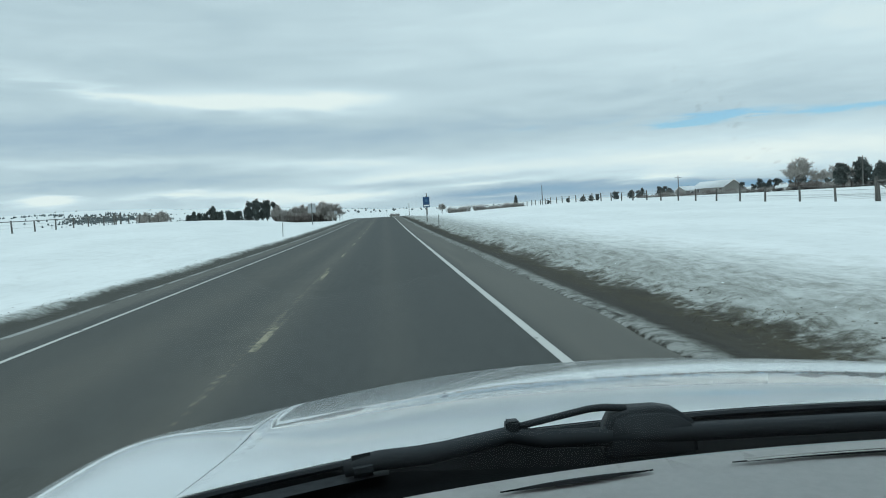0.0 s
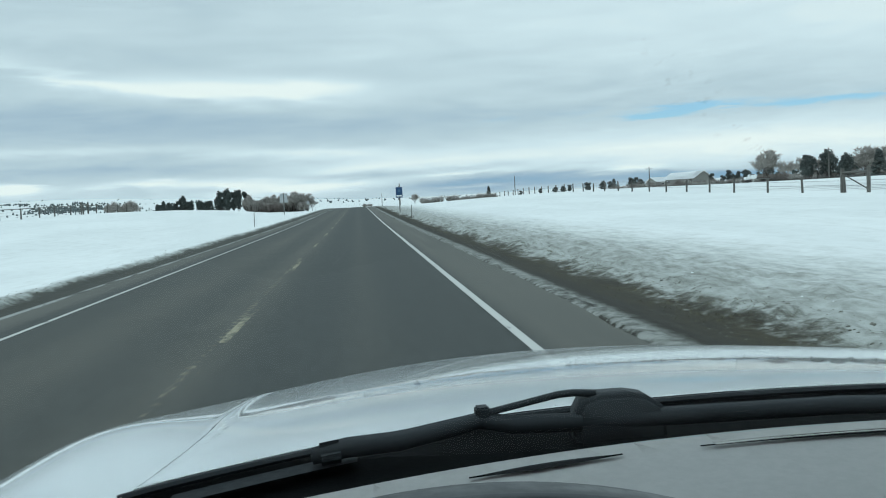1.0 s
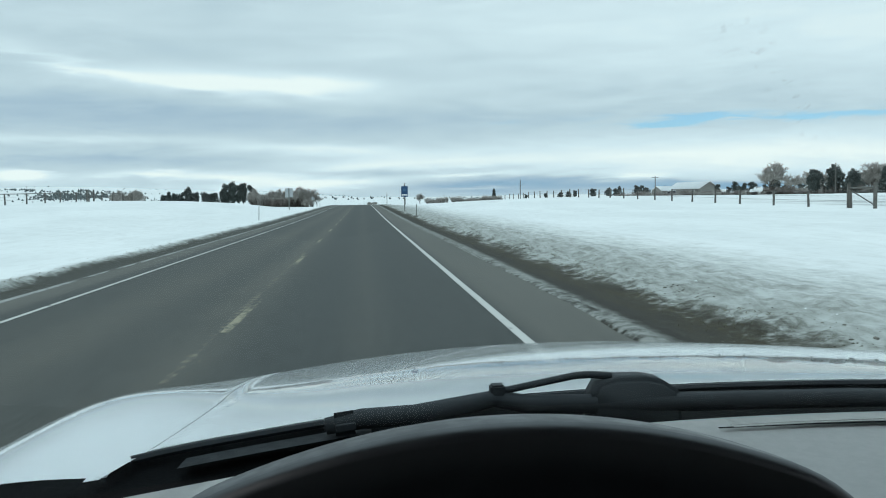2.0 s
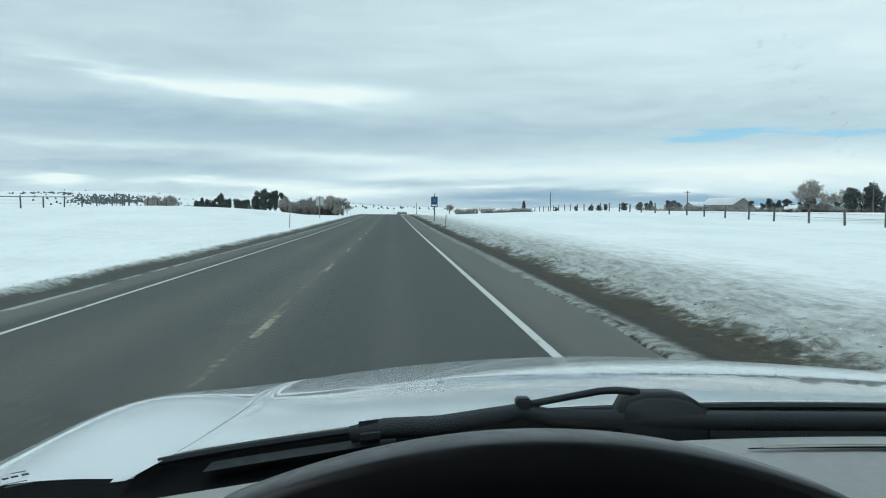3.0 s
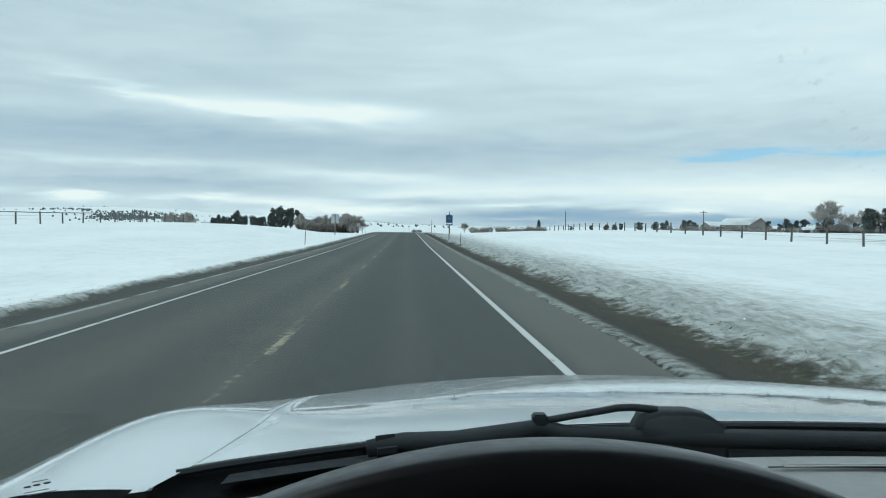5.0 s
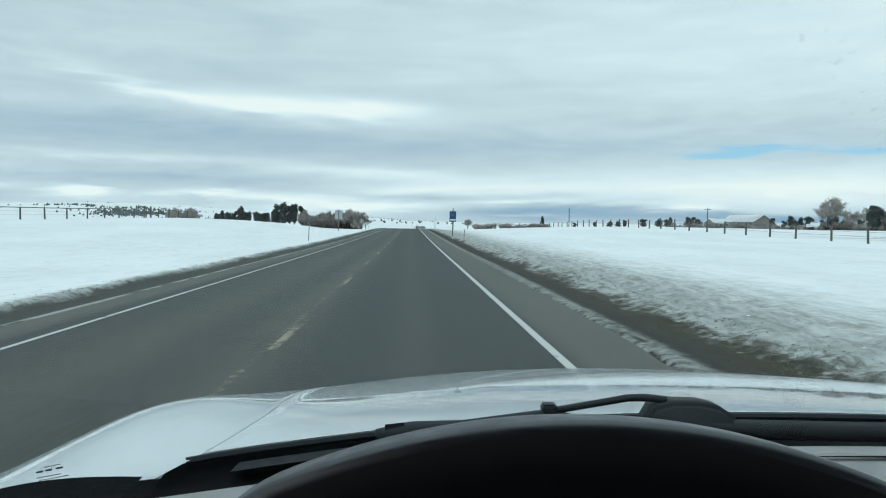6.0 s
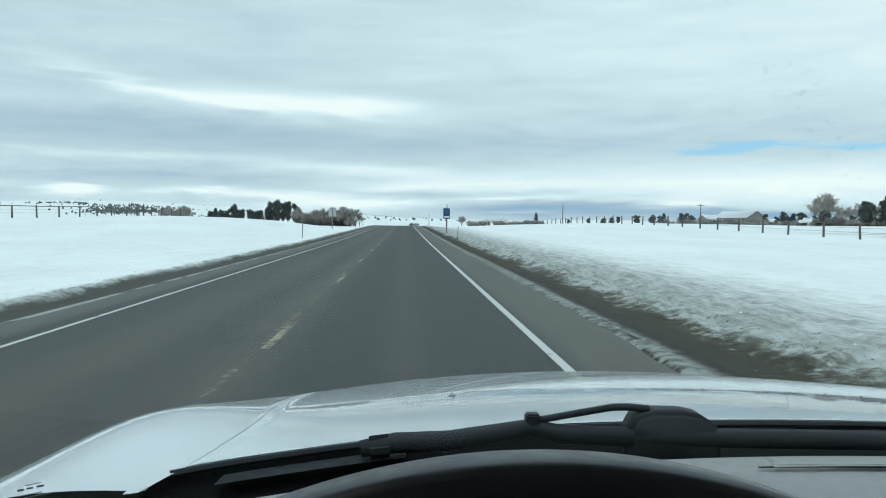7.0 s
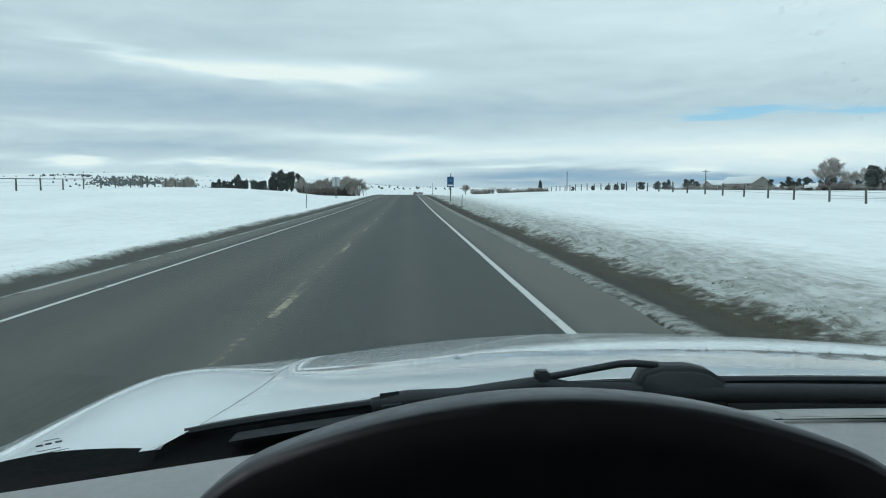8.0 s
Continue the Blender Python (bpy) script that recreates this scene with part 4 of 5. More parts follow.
part("pictogram", deer, SIGN_BLACK, board, "black leaping deer pictogram")
plate = part("plate", prism([(-0.30, -0.235), (0.30, -0.235), (0.30, 0.235), (-0.30, 0.235)], 0.02, (0, -0.02, 1.76)), SIGN_ORANGE, sign, "small orange plate with black words")
text_part("NEXT", 0.17, (0, -0.024, 1.76 + 0.10), SIGN_BLACK, plate)
text_part("5 MILES", 0.125, (0, -0.024, 1.76 - 0.10), SIGN_BLACK, plate)
rim = bmesh.new()
for x0, x1, z0, z1 in ((-0.275, 0.275, 0.20, 0.212), (-0.275, 0.275, -0.212, -0.20), (-0.275, -0.263, -0.2, 0.2), (0.263, 0.275, -0.2, 0.2)):
    prism([(x0, z0), (x1, z0), (x1, z1), (x0, z1)], 0.002, (0, -0.023, 1.76), rim)
part("border", rim, SIGN_BLACK, plate)

TX, TY = 5.60, -11.0
sign = thing("pennant_sign", "grey back of a triangular pennant sign on a wooden post", "road sign", (TX, TY, lie(TX, TY)))
part("post", box(0.13, 0.13, 2.5 + 0.4, at=(0, 0, (2.5 - 0.4) / 2), bevel=0.014), GREY_POST, sign, "dark grey wooden post")
tri = prism([(0.44, 0.40), (0.44, -0.40), (-0.50, 0.02)], 0.015, (0, 0.09, 2.11))
bmesh.ops.rotate(tri, cent=(0, 0.09, 0), matrix=Matrix.Rotation(radians(-24), 3, "Z"), verts=tri.verts[:])
back = part("board", tri, SIGN_STEEL, sign, "bare metal back of the pennant")
part("brace", box(0.62, 0.02, 0.03, m=pose(-0.02, 0.075, 2.14, 0, 4, -24)), POST_WOOD, sign)

MX, MY = 5.11, -30.3
sign = thing("delineator_post", "thin dark steel marker post with a round white reflector", "marker post", (MX, MY, lie(MX, MY)), group="roadside marker posts")
part("post", box(0.055, 0.025, 1.42, at=(0, 0, 0.50), bevel=0.005), POST_WOOD, sign, "dark steel post")
disc = bmesh.new()
bmesh.ops.create_cone(disc, cap_ends=True, segments=18, radius1=0.05, radius2=0.05, depth=0.02, matrix=pose(0, -0.022, 1.17, 90, 0, 0))
part("reflector", disc, REFLECTOR, sign, "round white reflector")
for x, y in ((-8.16, 62.0), (4.66, 66.7), (-11.4, 150.0), (-10.3, 190.0)):
    copy_thing(sign, pose(x, y, lie(x, y), 0, 2, 0))

LX, LY = -10.7, -22.0
sign = thing("roadside_sign", "back of a grey metal road sign facing away", "road sign", (LX, LY, lie(LX, LY)))
part("post", box(0.09, 0.09, 2.7 + 0.4, at=(0, 0, (2.7 - 0.4) / 2), bevel=0.01), GREY_POST, sign, "grey wooden post")
part("board", box(0.50, 0.02, 0.60, at=(0, 0.06, 1.94), bevel=0.004), SIGN_STEEL, sign, "bare metal back of the board")
part("upper_board", box(0.46, 0.02, 0.44, at=(0, 0.06, 2.48), bevel=0.004), SIGN_STEEL, sign, "smaller bare metal board")

QX, QY = 5.0, 91.0
sign = thing("information_sign", "blue roadside information sign on a post", "road sign", (QX, QY, lie(QX, QY)))
part("post", box(0.10, 0.08, 3.45, at=(0, 0.05, 1.325)), POST_WOOD, sign, "dark wooden post")
board = part("board", box(0.78, 0.02, 1.24, at=(0, 0, 2.30), bevel=0.004), SIGN_BLUE, sign, "blue board")
part("legend", box(0.66, 0.004, 0.16, at=(0, -0.013, 1.90)), SIGN_WHITE, board, "white legend bar")
part("arrow", box(0.30, 0.004, 0.30, at=(0, -0.013, 2.50), bevel=0.001), plain("pale_blue_symbol", (0.05, 0.12, 0.22), 0.4), board, "faint pale symbol")
sign = thing("roadside_sign", "grey metal backs of two tall sign boards on one post", "road sign", (-10.06, 108.0, lie(-10.06, 108.0)))
part("post", box(0.12, 0.10, 3.3, at=(0, 0, 1.35)), GREY_POST, sign, "wooden post")
for x in (-0.29, 0.29):
    part("board", box(0.46, 0.02, 1.25, at=(x, 0.07, 2.30), bevel=0.004), SIGN_STEEL, sign, "bare metal back of the board")
sign = thing("roadside_sign", "distant grey back of a road sign", "road sign", (-10.8, 172.0, lie(-10.8, 172.0)), group="")
part("post", box(0.12, 0.10, 2.6, at=(0, 0, 1.05)), GREY_POST, sign)
part("board", box(0.6, 0.02, 0.7, at=(0, 0.07, 1.95), bevel=0.004), SIGN_STEEL, sign)

# ---------------------------------------------------------------- fences
def fence(name, x, ys, label, post_h=1.0, rail=False):
    base = thing(name, label, "fence")
    rng = random.Random(int(abs(x)))
    shared = None
    for y in ys:
        z = lie(x, y)
        if shared is None:
            bm = tube([(0, 0, -0.3), (0, 0, 0.5), (0, 0, 1.0)], [0.075, 0.07, 0.065], 7)
            first = part("post", bm, POST_WOOD, base)
            shared, ob = first.data, first
        else:
            ob = new("post", shared)
            ob.parent = base
        ob.matrix_basis = pose(x + rng.uniform(-0.06, 0.06), y + rng.uniform(-0.15, 0.15), z, rng.uniform(-2, 2), rng.uniform(-2, 2), 0) @ Matrix.Diagonal((1, 1, post_h * rng.uniform(0.93, 1.08), 1))
    for k, h in enumerate((0.93, 0.66, 0.40)):
        r = 0.035 if rail and k == 0 else 0.008
        pts = [(x, y, lie(x, y) + h * post_h) for y in ys]
        part("rail" if rail and k == 0 else "wire", tube(pts, r, 4), POST_WOOD if rail and k == 0 else WIRE, base)
    return base


fence("wire_fence", 26.6, [-30.3 + 4.1 * i for i in range(44)], "weathered wooden post and wire fence across the snowfield", 1.0)
fence("rail_fence", -31.0, [-20.4 + 4.15 * i for i in range(32)], "post and rail fence along the snowy rise", 1.05, True)


def brace_panel(x, y):
    """An H-shaped fence brace of stout posts."""
    b = thing("fence_brace", "stout wooden H-shaped fence brace in snow", "fence brace", (x, y, lie(x, y)), group="fence braces")
    for dy in (-1.1, 1.1):
        part("post", tube([(0, dy, -0.3), (0, dy, 1.35)], 0.10, 7), POST_WOOD, b)
    part("rail", tube([(0, -1.1, 1.10), (0, 1.1, 1.10)], 0.06, 6), POST_WOOD, b)
    part("diagonal", tube([(0, -1.1, 0.15), (0, 1.1, 1.05)], 0.035, 6), POST_WOOD, b)
    return b


brace_panel(26.6, 38.6)
brace_panel(-31.0, 92.0)

# ---------------------------------------------------------------- trees
def conifer_meshes(seed, h, wide, n, blunt):
    rng = random.Random(seed)
    trunk = tube([(0, 0, -0.5), (0, 0, h * 0.5), (0, 0, h * 0.97)], [h * 0.022, h * 0.014, 0.02], 6)
    crown = bmesh.new()
    for i in range(n):
        t = rng.random() ** 0.8
        z = h * (0.06 + 0.94 * t)
        r = wide * (1 - t ** (1 + 3 * blunt)) ** 0.8 * min(1.0, (t + 0.12 + 0.6 * (1 - blunt)) * 1.6) * rng.uniform(0.25, 1.12) + 0.04
        a = rng.uniform(0, 2 * math.pi)
        s = h * rng.uniform(0.03, 0.075)
        c = Vector((r * math.cos(a), r * math.sin(a), z - r * 0.15))
        d = Vector((math.cos(a), math.sin(a), rng.uniform(-0.5, 0.3))) * s * 1.6
        e = Vector((-math.sin(a), math.cos(a), rng.uniform(-0.5, 0.5))) * s
        up = Vector((0, 0, s * rng.uniform(0.3, 0.9)))
        p = [crown.verts.new(q) for q in (c - d * 0.4, c + e * 0.8, c + d, c - e * 0.8, c + up)]
        for q in ((0, 1, 4), (1, 2, 4), (2, 3, 4), (3, 0, 4), (3, 2, 1, 0)):
            crown.faces.new([p[w2] for w2 in q])
    return trunk, crown


def pine_meshes(seed, h, wide, lobes, n):
    """An old pine: several trunks' worth of lobes, ragged, with gaps between them."""
    rng = random.Random(seed)
    trunk, crown = bmesh.new(), bmesh.new()
    for i in range(lobes):
        f = i / (lobes - 1)
        a, r = rng.uniform(0, 6.283), wide * rng.uniform(0.15, 0.75) * (1 - 0.45 * f)
        c = Vector((r * math.cos(a), r * math.sin(a), h * (0.33 + 0.58 * f) * rng.uniform(0.9, 1.08)))
        size = wide * rng.uniform(0.34, 0.55) * (1.1 - 0.4 * f)
        tube([(0, 0, c.z * 0.6 - 0.4), (c.x * 0.5, c.y * 0.5, c.z * 0.85), tuple(c)], [h * 0.016, h * 0.009, h * 0.004], 5, trunk, cap=False)
        for j in range(n // lobes):
            d = Vector((rng.gauss(0, 1), rng.gauss(0, 1), rng.gauss(0, 0.75))).normalized()
            p = c + d * size * rng.uniform(0.45, 1.12)
            s = h * rng.uniform(0.018, 0.042)
            e = d.orthogonal().normalized() * s
            g = d.cross(e).normalized() * s * rng.uniform(0.6, 1.0)
            q = [crown.verts.new(v) for v in (p - e, p + g, p + e, p - g, p + d * s * rng.uniform(0.8, 2.0))]
            for w2 in ((0, 1, 4), (1, 2, 4), (2, 3, 4), (3, 0, 4), (3, 2, 1, 0)):
                crown.faces.new([q[w3] for w3 in w2])
    tube([(0, 0, -0.6), (0.05, 0, h * 0.45), (0, 0.05, h * 0.85)], [h * 0.024, h * 0.018, h * 0.006], 7, trunk, cap=False)
    return trunk, crown


def make_pine(seed, h, wide, lobes, n):
    ob = thing("pine_tree", "ragged dark pine tree beyond the snowfield", "tree", group="dark pines")
    t, c = pine_meshes(seed, h, wide, lobes, n)
    part("trunk", t, BARK, ob)
    part("crown", c, NEEDLE, ob)
    return ob


def make_conifer(seed, h, wide, n=520, blunt=0.0, label="dark green conifer tree beyond the snowfield"):
    ob = thing("conifer_tree", label, "tree", group="dark conifers")
    t, c = conifer_meshes(seed, h, wide, n, blunt)
    part("trunk", t, BARK, ob)
    part("crown", c, NEEDLE, ob)
    return ob


def bare_meshes(seed, h, spread, levels=4, stems=1, thick=0.022):
    rng = random.Random(seed)
    wood, twigs = bmesh.new(), bmesh.new()

    def grow(p, d, length, r, level):
        q = p + d * length
        mid = (p + q) / 2 + Vector((rng.uniform(-1, 1), rng.uniform(-1, 1), 0)) * length * 0.06
        tube([p, mid, q], [r, r * 0.85, r * 0.65], 5 if level < 2 else 3, wood if level < 2 else twigs, cap=False)
        if level >= levels:
            return
        for i in range(rng.randint(4, 5) if level else 6):
            a = rng.uniform(0, 2 * math.pi)
            side = Vector((math.cos(a), math.sin(a), rng.uniform(-0.1, 0.5)))
            nd = (d + side * spread * rng.uniform(0.6, 1.2)).normalized()
            st = p + (q - p) * rng.uniform(0.12 if stems > 1 else 0.45, 1.0)
            grow(st, nd, length * rng.uniform(0.55, 0.8), max(r * 0.55, h * 0.0040), level + 1)

    for i in range(stems):
        lean = Vector((rng.uniform(-1, 1), rng.uniform(-1, 1), 0)) * (0.45 if stems > 1 else 0.06)
        foot = Vector((rng.uniform(-1, 1), rng.uniform(-1, 1), 0)) * (h * 0.30 if stems > 1 else 0.0)
        grow(foot + Vector((0, 0, -0.2)), (Vector((0, 0, 1)) + lean).normalized(), h * (0.36 if stems == 1 else 0.40), h * thick, 0)
    return wood, twigs


def make_bare(seed, h, spread, name="bare_tree", label="leafless grey-brown tree in winter", levels=4, stems=1, twig=TWIG, thick=0.022):
    ob = thing(name, label, "tree" if name == "bare_tree" else "shrub", group="leafless trees" if name == "bare_tree" else "leafless shrubs")
    a, b = bare_meshes(seed, h, spread, levels, stems, thick)
    part("trunk", a, BARK, ob)
    tagged(part("branchwork", b, twig, ob), kind="stuff")
    return ob


def place(ob, x, y, k=1.0, kz=None, turn=0.0, first=False):
    y -= 54.0   # the tree plan is drawn from a point 54 m back
    m = pose(x, y, lie(x, y) - 0.35 * k, 0, 0, turn) @ Matrix.Diagonal((k, k, kz or k, 1))
    if first:
        ob.matrix_basis = m
        return ob
    return copy_thing(ob, m)


con = [make_conifer(s, 8.0, wd, blunt=bl) for s, wd, bl in ((11, 2.6, 0.0), (12, 2.4, 0.3), (13, 3.0, 0.15))]
pine = [make_pine(s, 8.0, wd, lb, 1100) for s, wd, lb in ((14, 3.0, 11), (15, 2.5, 9), (16, 3.3, 13))]
bare = [make_bare(s, 8.0, sp, levels=5, thick=0.018) for s, sp in ((21, 0.75), (22, 0.9))]
shrub = [make_bare(31, 4.0, 0.6, "bare_shrub", "tangled leafless reddish-brown shrub", 3, 9, RED_TWIG, 0.016), make_bare(32, 4.0, 0.8, "bare_shrub", "tangled leafless grey shrub", 3, 9, TWIG, 0.016)]
used = set()


def plant(kind, i, x, y, k, kz=None):
    ob = kind[i % len(kind)]
    first = ob.name not in used
    used.add(ob.name)
    # a thing that is scaled where it stands would pass its scale on: copies come first
    return place(ob, x, y, k, kz, (x * 37 + y * 13) % 360) if not first else place(copy_thing(ob, pose(0, 0, -500)), x, y, k, kz, 0, True)


rng = random.Random(5)
# farmstead shelter belt on the rise
for x, y, k in ((158, 240, 1.05), (163, 243, 0.75), (170, 246, 0.8), (176, 240, 0.7), (181, 243, 1.0), (190, 240, 1.3), (197, 246, 1.1), (150, 250, 0.6), (129, 232, 0.85), (122, 236, 0.6), (117, 262, 0.8), (205, 250, 1.2), (214, 240, 1.0), (222, 246, 1.3), (138, 255, 0.7)):
    plant(con, int(x), x, y, k)
for x, y, k in ((116, 240, 0.75), (126, 240, 0.6), (145, 246, 0.55), (186, 248, 0.8), (121, 248, 0.8), (124, 246, 0.9), (112, 236, 0.7), (115.5, 240, 0.85), (119, 237, 0.95), (122, 234, 0.8)):
    plant(pine, int(x), x, y, k)
for x, y, k in ((107.5, 248, 1.3), (109.5, 250, 1.2), (131, 240, 1.1), (133, 240, 1.2), (137, 243, 1.2), (135, 246, 1.25), (118, 240, 0.9), (146, 262, 1.0), (150, 262, 1.1), (154, 262, 1.1), (162, 264, 1.0), (171, 262, 1.0), (200, 260, 1.2)):
    plant(bare, int(x), x, y, k)
for i in range(40):
    plant(shrub, i, 112 + i * 2.3 + rng.uniform(-1, 1), 240 + rng.uniform(-4, 10), rng.uniform(0.6, 1.1), rng.uniform(0.4, 0.9))
for i in range(34):  # brushwood filling the belt
    plant(shrub, i, 114 + i * 2.2 + rng.uniform(-1, 1), 250 + rng.uniform(-3, 14), rng.uniform(0.9, 1.5), rng.uniform(0.6, 1.1))
# a broken row of dark pines and low brush from the farm towards the road
for i, (x, k, kz) in enumerate(((45, 0.40, 0.55), (64, 0.36, 0.32), (72, 0.42, 0.36), (80, 0.45, 0.42), (82.5, 0.50, 0.44), (91, 0.45, 0.52), (94, 0.55, 0.50), (97, 0.6, 0.55), (100, 0.52, 0.46), (103, 0.42, 0.40), (109, 0.5, 0.50), (116, 0.48, 0.42), (119, 0.40, 0.38), (127, 0.5, 0.52), (134, 0.48, 0.48), (141, 0.55, 0.56), (146.5, 0.50, 0.52), (153, 0.55, 0.48), (158, 0.5, 0.5), (163, 0.5, 0.5), (86, 0.5, 0.46), (88.5, 0.44, 0.40), (76, 0.46, 0.40), (68, 0.40, 0.34), (105.5, 0.5, 0.46), (58, 0.34, 0.28))):
    plant(con if i in (0, 5) else pine, i, x, 318 + rng.uniform(-8, 8), k, kz)
for x, k, kz in ((109, 0.46, 0.46), (112.5, 0.42, 0.36), (114.5, 0.5, 0.52), (117.5, 0.5, 0.46), (120, 0.55, 0.5)):
    plant(pine, int(x), x, 281, k, kz)
for i in range(62):
    plant(shrub, i, 80 + i * 1.35 + rng.uniform(-1, 1), 278 + rng.uniform(-6, 6), rng.uniform(0.7, 1.2), rng.uniform(0.5, 0.85))
for i in range(22):
    plant(bare, i, 165 + i * 6 + rng.uniform(-3, 3), 330 + rng.uniform(-15, 25), rng.uniform(1.0, 1.4))
# grove on the other side of the road
for x, k, kz in ((-86.5, 1.0, 1.45), (-84, 1.35, 1.75), (-81.5, 1.4, 1.95), (-79, 1.3, 1.75), (-76, 1.35, 1.8), (-73, 1.45, 1.95), (-70.5, 1.35, 1.85), (-68, 1.1, 1.5)):
    plant(pine, int(-x), x, 545 + rng.uniform(-10, 10), k, kz)
for i in range(20):
    plant(pine if i % 3 else con, i, -124 + i * 1.75 + rng.uniform(-1, 1), 545 + rng.uniform(-10, 10), rng.uniform(0.95, 1.25), rng.uniform(1.0, 1.3) + (0.45 if i in (8, 9) else 0.0))
for i in range(30):
    plant(shrub, i, -64 + i * 1.05 + rng.uniform(-1, 1), 540 + rng.uniform(-12, 12), rng.uniform(1.9, 2.6), rng.uniform(2.0, 3.0))
for i in range(16):
    plant(bare, i, -66 + i * 2.1 + rng.uniform(-1, 1), 540 + rng.uniform(-12, 12), rng.uniform(1.1, 1.5), rng.uniform(1.2, 1.7))
for x, k in ((-39, 1.7), (-36, 1.9), (-33, 1.85), (-30.5, 1.6), (-28, 1.3)):   # a broad grey crown at its end
    plant(bare, int(k * 10), x, 535, k)
for i in range(6):
    plant(bare, i, -150 + i * 3.2 + rng.uniform(-1, 1), 540 + rng.uniform(-12, 12), rng.uniform(1.4, 1.9))
for x, y, k in ((4.4, 520, 0.6), (6.4, 524, 0.5), (8.0, 522, 0.42)):
    plant(bare, int(y), x, y, k)
# leafless bushes before the far hills
plant(bare, 18, 18.3, 300, 0.55)
for i, x in enumerate((29.0, 30.4, 31.6)):
    plant(shrub[1:], i, x, 300, rng.uniform(0.55, 0.75), rng.uniform(0.75, 0.95))
for i in range(7):
    plant(shrub[1:], i, 20.5 + i * 1.0, 300 + rng.uniform(-5, 5), rng.uniform(0.6, 0.9), rng.uniform(0.6, 0.95))
for i in range(15):
    plant(shrub[1:], i, 34.0 + i * 0.75, 302 + rng.uniform(-5, 5), rng.uniform(0.7, 1.1), rng.uniform(0.5, 0.85))
for ob in con + pine + bare + shrub:   # the patterns themselves stand behind the rise
    ob.matrix_basis = pose(260 + 6 * (con + pine + bare + shrub).index(ob), 306, lie(260, 306))
for ob in list(scene.objects):
    if ob.parent is None and ob.location.z < -400:
        for o in (*ob.children_recursive, ob):
            bpy.data.objects.remove(o)

# far junipers, scattered over the hills
far = bmesh.new()
rng = random.Random(9)


def juniper(x, y, s):
    z = lie(x, y)
    base = [far.verts.new((x + s * rng.uniform(0.7, 1.1) * math.cos(q), y + s * math.sin(q), z + s * rng.uniform(0.1, 0.5))) for q in (0.3, 1.55, 2.8, 4.1, 5.3)]
    top = far.verts.new((x + rng.uniform(-1, 1), y, z + s * rng.uniform(1.2, 2.0)))
    low = far.verts.new((x, y, z - 1))
    for a, b in zip(base, base[1:] + base[:1]):
        far.faces.new((a, b, top))
        far.faces.new((b, a, low))


for i in range(9000):
    x, y = rng.uniform(-1500, 900), rng.uniform(1250, 2300)
    dense = float(lumps(x, y, 220, 41)) + 0.5 * float(lumps(x, y, 70, 42)) - (0.42 if x > -330 else 0.12)
    if dense > rng.uniform(0.0, 0.35) and x > -0.43 * y:
        juniper(x, y, rng.uniform(1.2, 2.6))
for cx, cy, sx, sy, n in ((-655, 1780, 30, 60, 150), (-610, 1760, 22, 50, 170), (-700, 1850, 40, 60, 60), (-560, 1780, 30, 60, 90), (-800, 1900, 60, 20, 60), (-400, 1850, 60, 90, 30), (-60, 1800, 40, 80, 14), (60, 1800, 40, 80, 10)):
    for i in range(n):
        juniper(rng.gauss(cx, sx), rng.gauss(cy, sy), rng.uniform(1.8, 3.6))
# distance haze is put into the junipers' colour as a paler grey-green
tagged(mesh_object("far_junipers", far, plain("haze_paled_juniper", (0.075, 0.090, 0.090), 0.9, vary=0.4, grain=0.3, bump=0.0)), "dark junipers dotted over distant snowy hills", "trees", kind="stuff")

# ---------------------------------------------------------------- farmstead
def house(x, y, length, depth, wall, rise, label, turn=0.0, windows=3):
    h = thing("house", label, "house", (x, y, lie(x, y) - 0.2), turn=turn)
    part("wall", box(length, depth, wall, at=(0, 0, wall / 2)), HOUSE_WALL, h, "tan siding")
    for sgn in (-1, 1):
        g = prism([(-depth / 2, 0), (depth / 2, 0), (0, rise)], 0.1, (0, 0, wall))
        bmesh.ops.rotate(g, cent=(0, 0, 0), matrix=Matrix.Rotation(radians(90), 3, "Z"), verts=g.verts[:])
        bmesh.ops.translate(g, verts=g.verts[:], vec=(sgn * (length / 2 - 0.05) + 0.05, 0, 0))
        part("gable", g, HOUSE_WALL, h)
        rows = [[(-length / 2 - 0.4, sgn * (depth / 2 + 0.5), wall - 0.25), (length / 2 + 0.4, sgn * (depth / 2 + 0.5), wall - 0.25)], [(-length / 2 - 0.4, 0, wall + rise + 0.05), (length / 2 + 0.4, 0, wall + rise + 0.05)]]
        part("roof", sheet(rows, thick=0.22), SNOW_LOOSE, h, "snow-covered roof slope")
    for i in range(windows):
        wx = -length / 2 + length * (i + 0.7) / (windows + 0.4)
        win = part("window", box(1.3, 0.08, 1.1, at=(wx, -depth / 2 - 0.02, wall * 0.55)), SIGN_WHITE, h, "white window frame")
        part("pane", box(1.1, 0.04, 0.9, at=(wx, -depth / 2 - 0.06, wall * 0.55)), DARK_GLASS, win)
    part("door", box(1.0, 0.08, 2.0, at=(length * 0.40, -depth / 2 - 0.02, 1.1)), BARK, h, "brown door")
    return h


house(106.0, 238, 14.0, 8.0, 2.6, 2.0, "low tan farmhouse with a snow-covered gable roof", -70)
house(100.0, 244, 8.0, 6.0, 2.2, 1.3, "long low outbuilding with a snowy roof", 10, 2)
house(146, 231, 9.0, 6.0, 2.6, 1.5, "small shed with a snowy roof among trees", 20, 1)


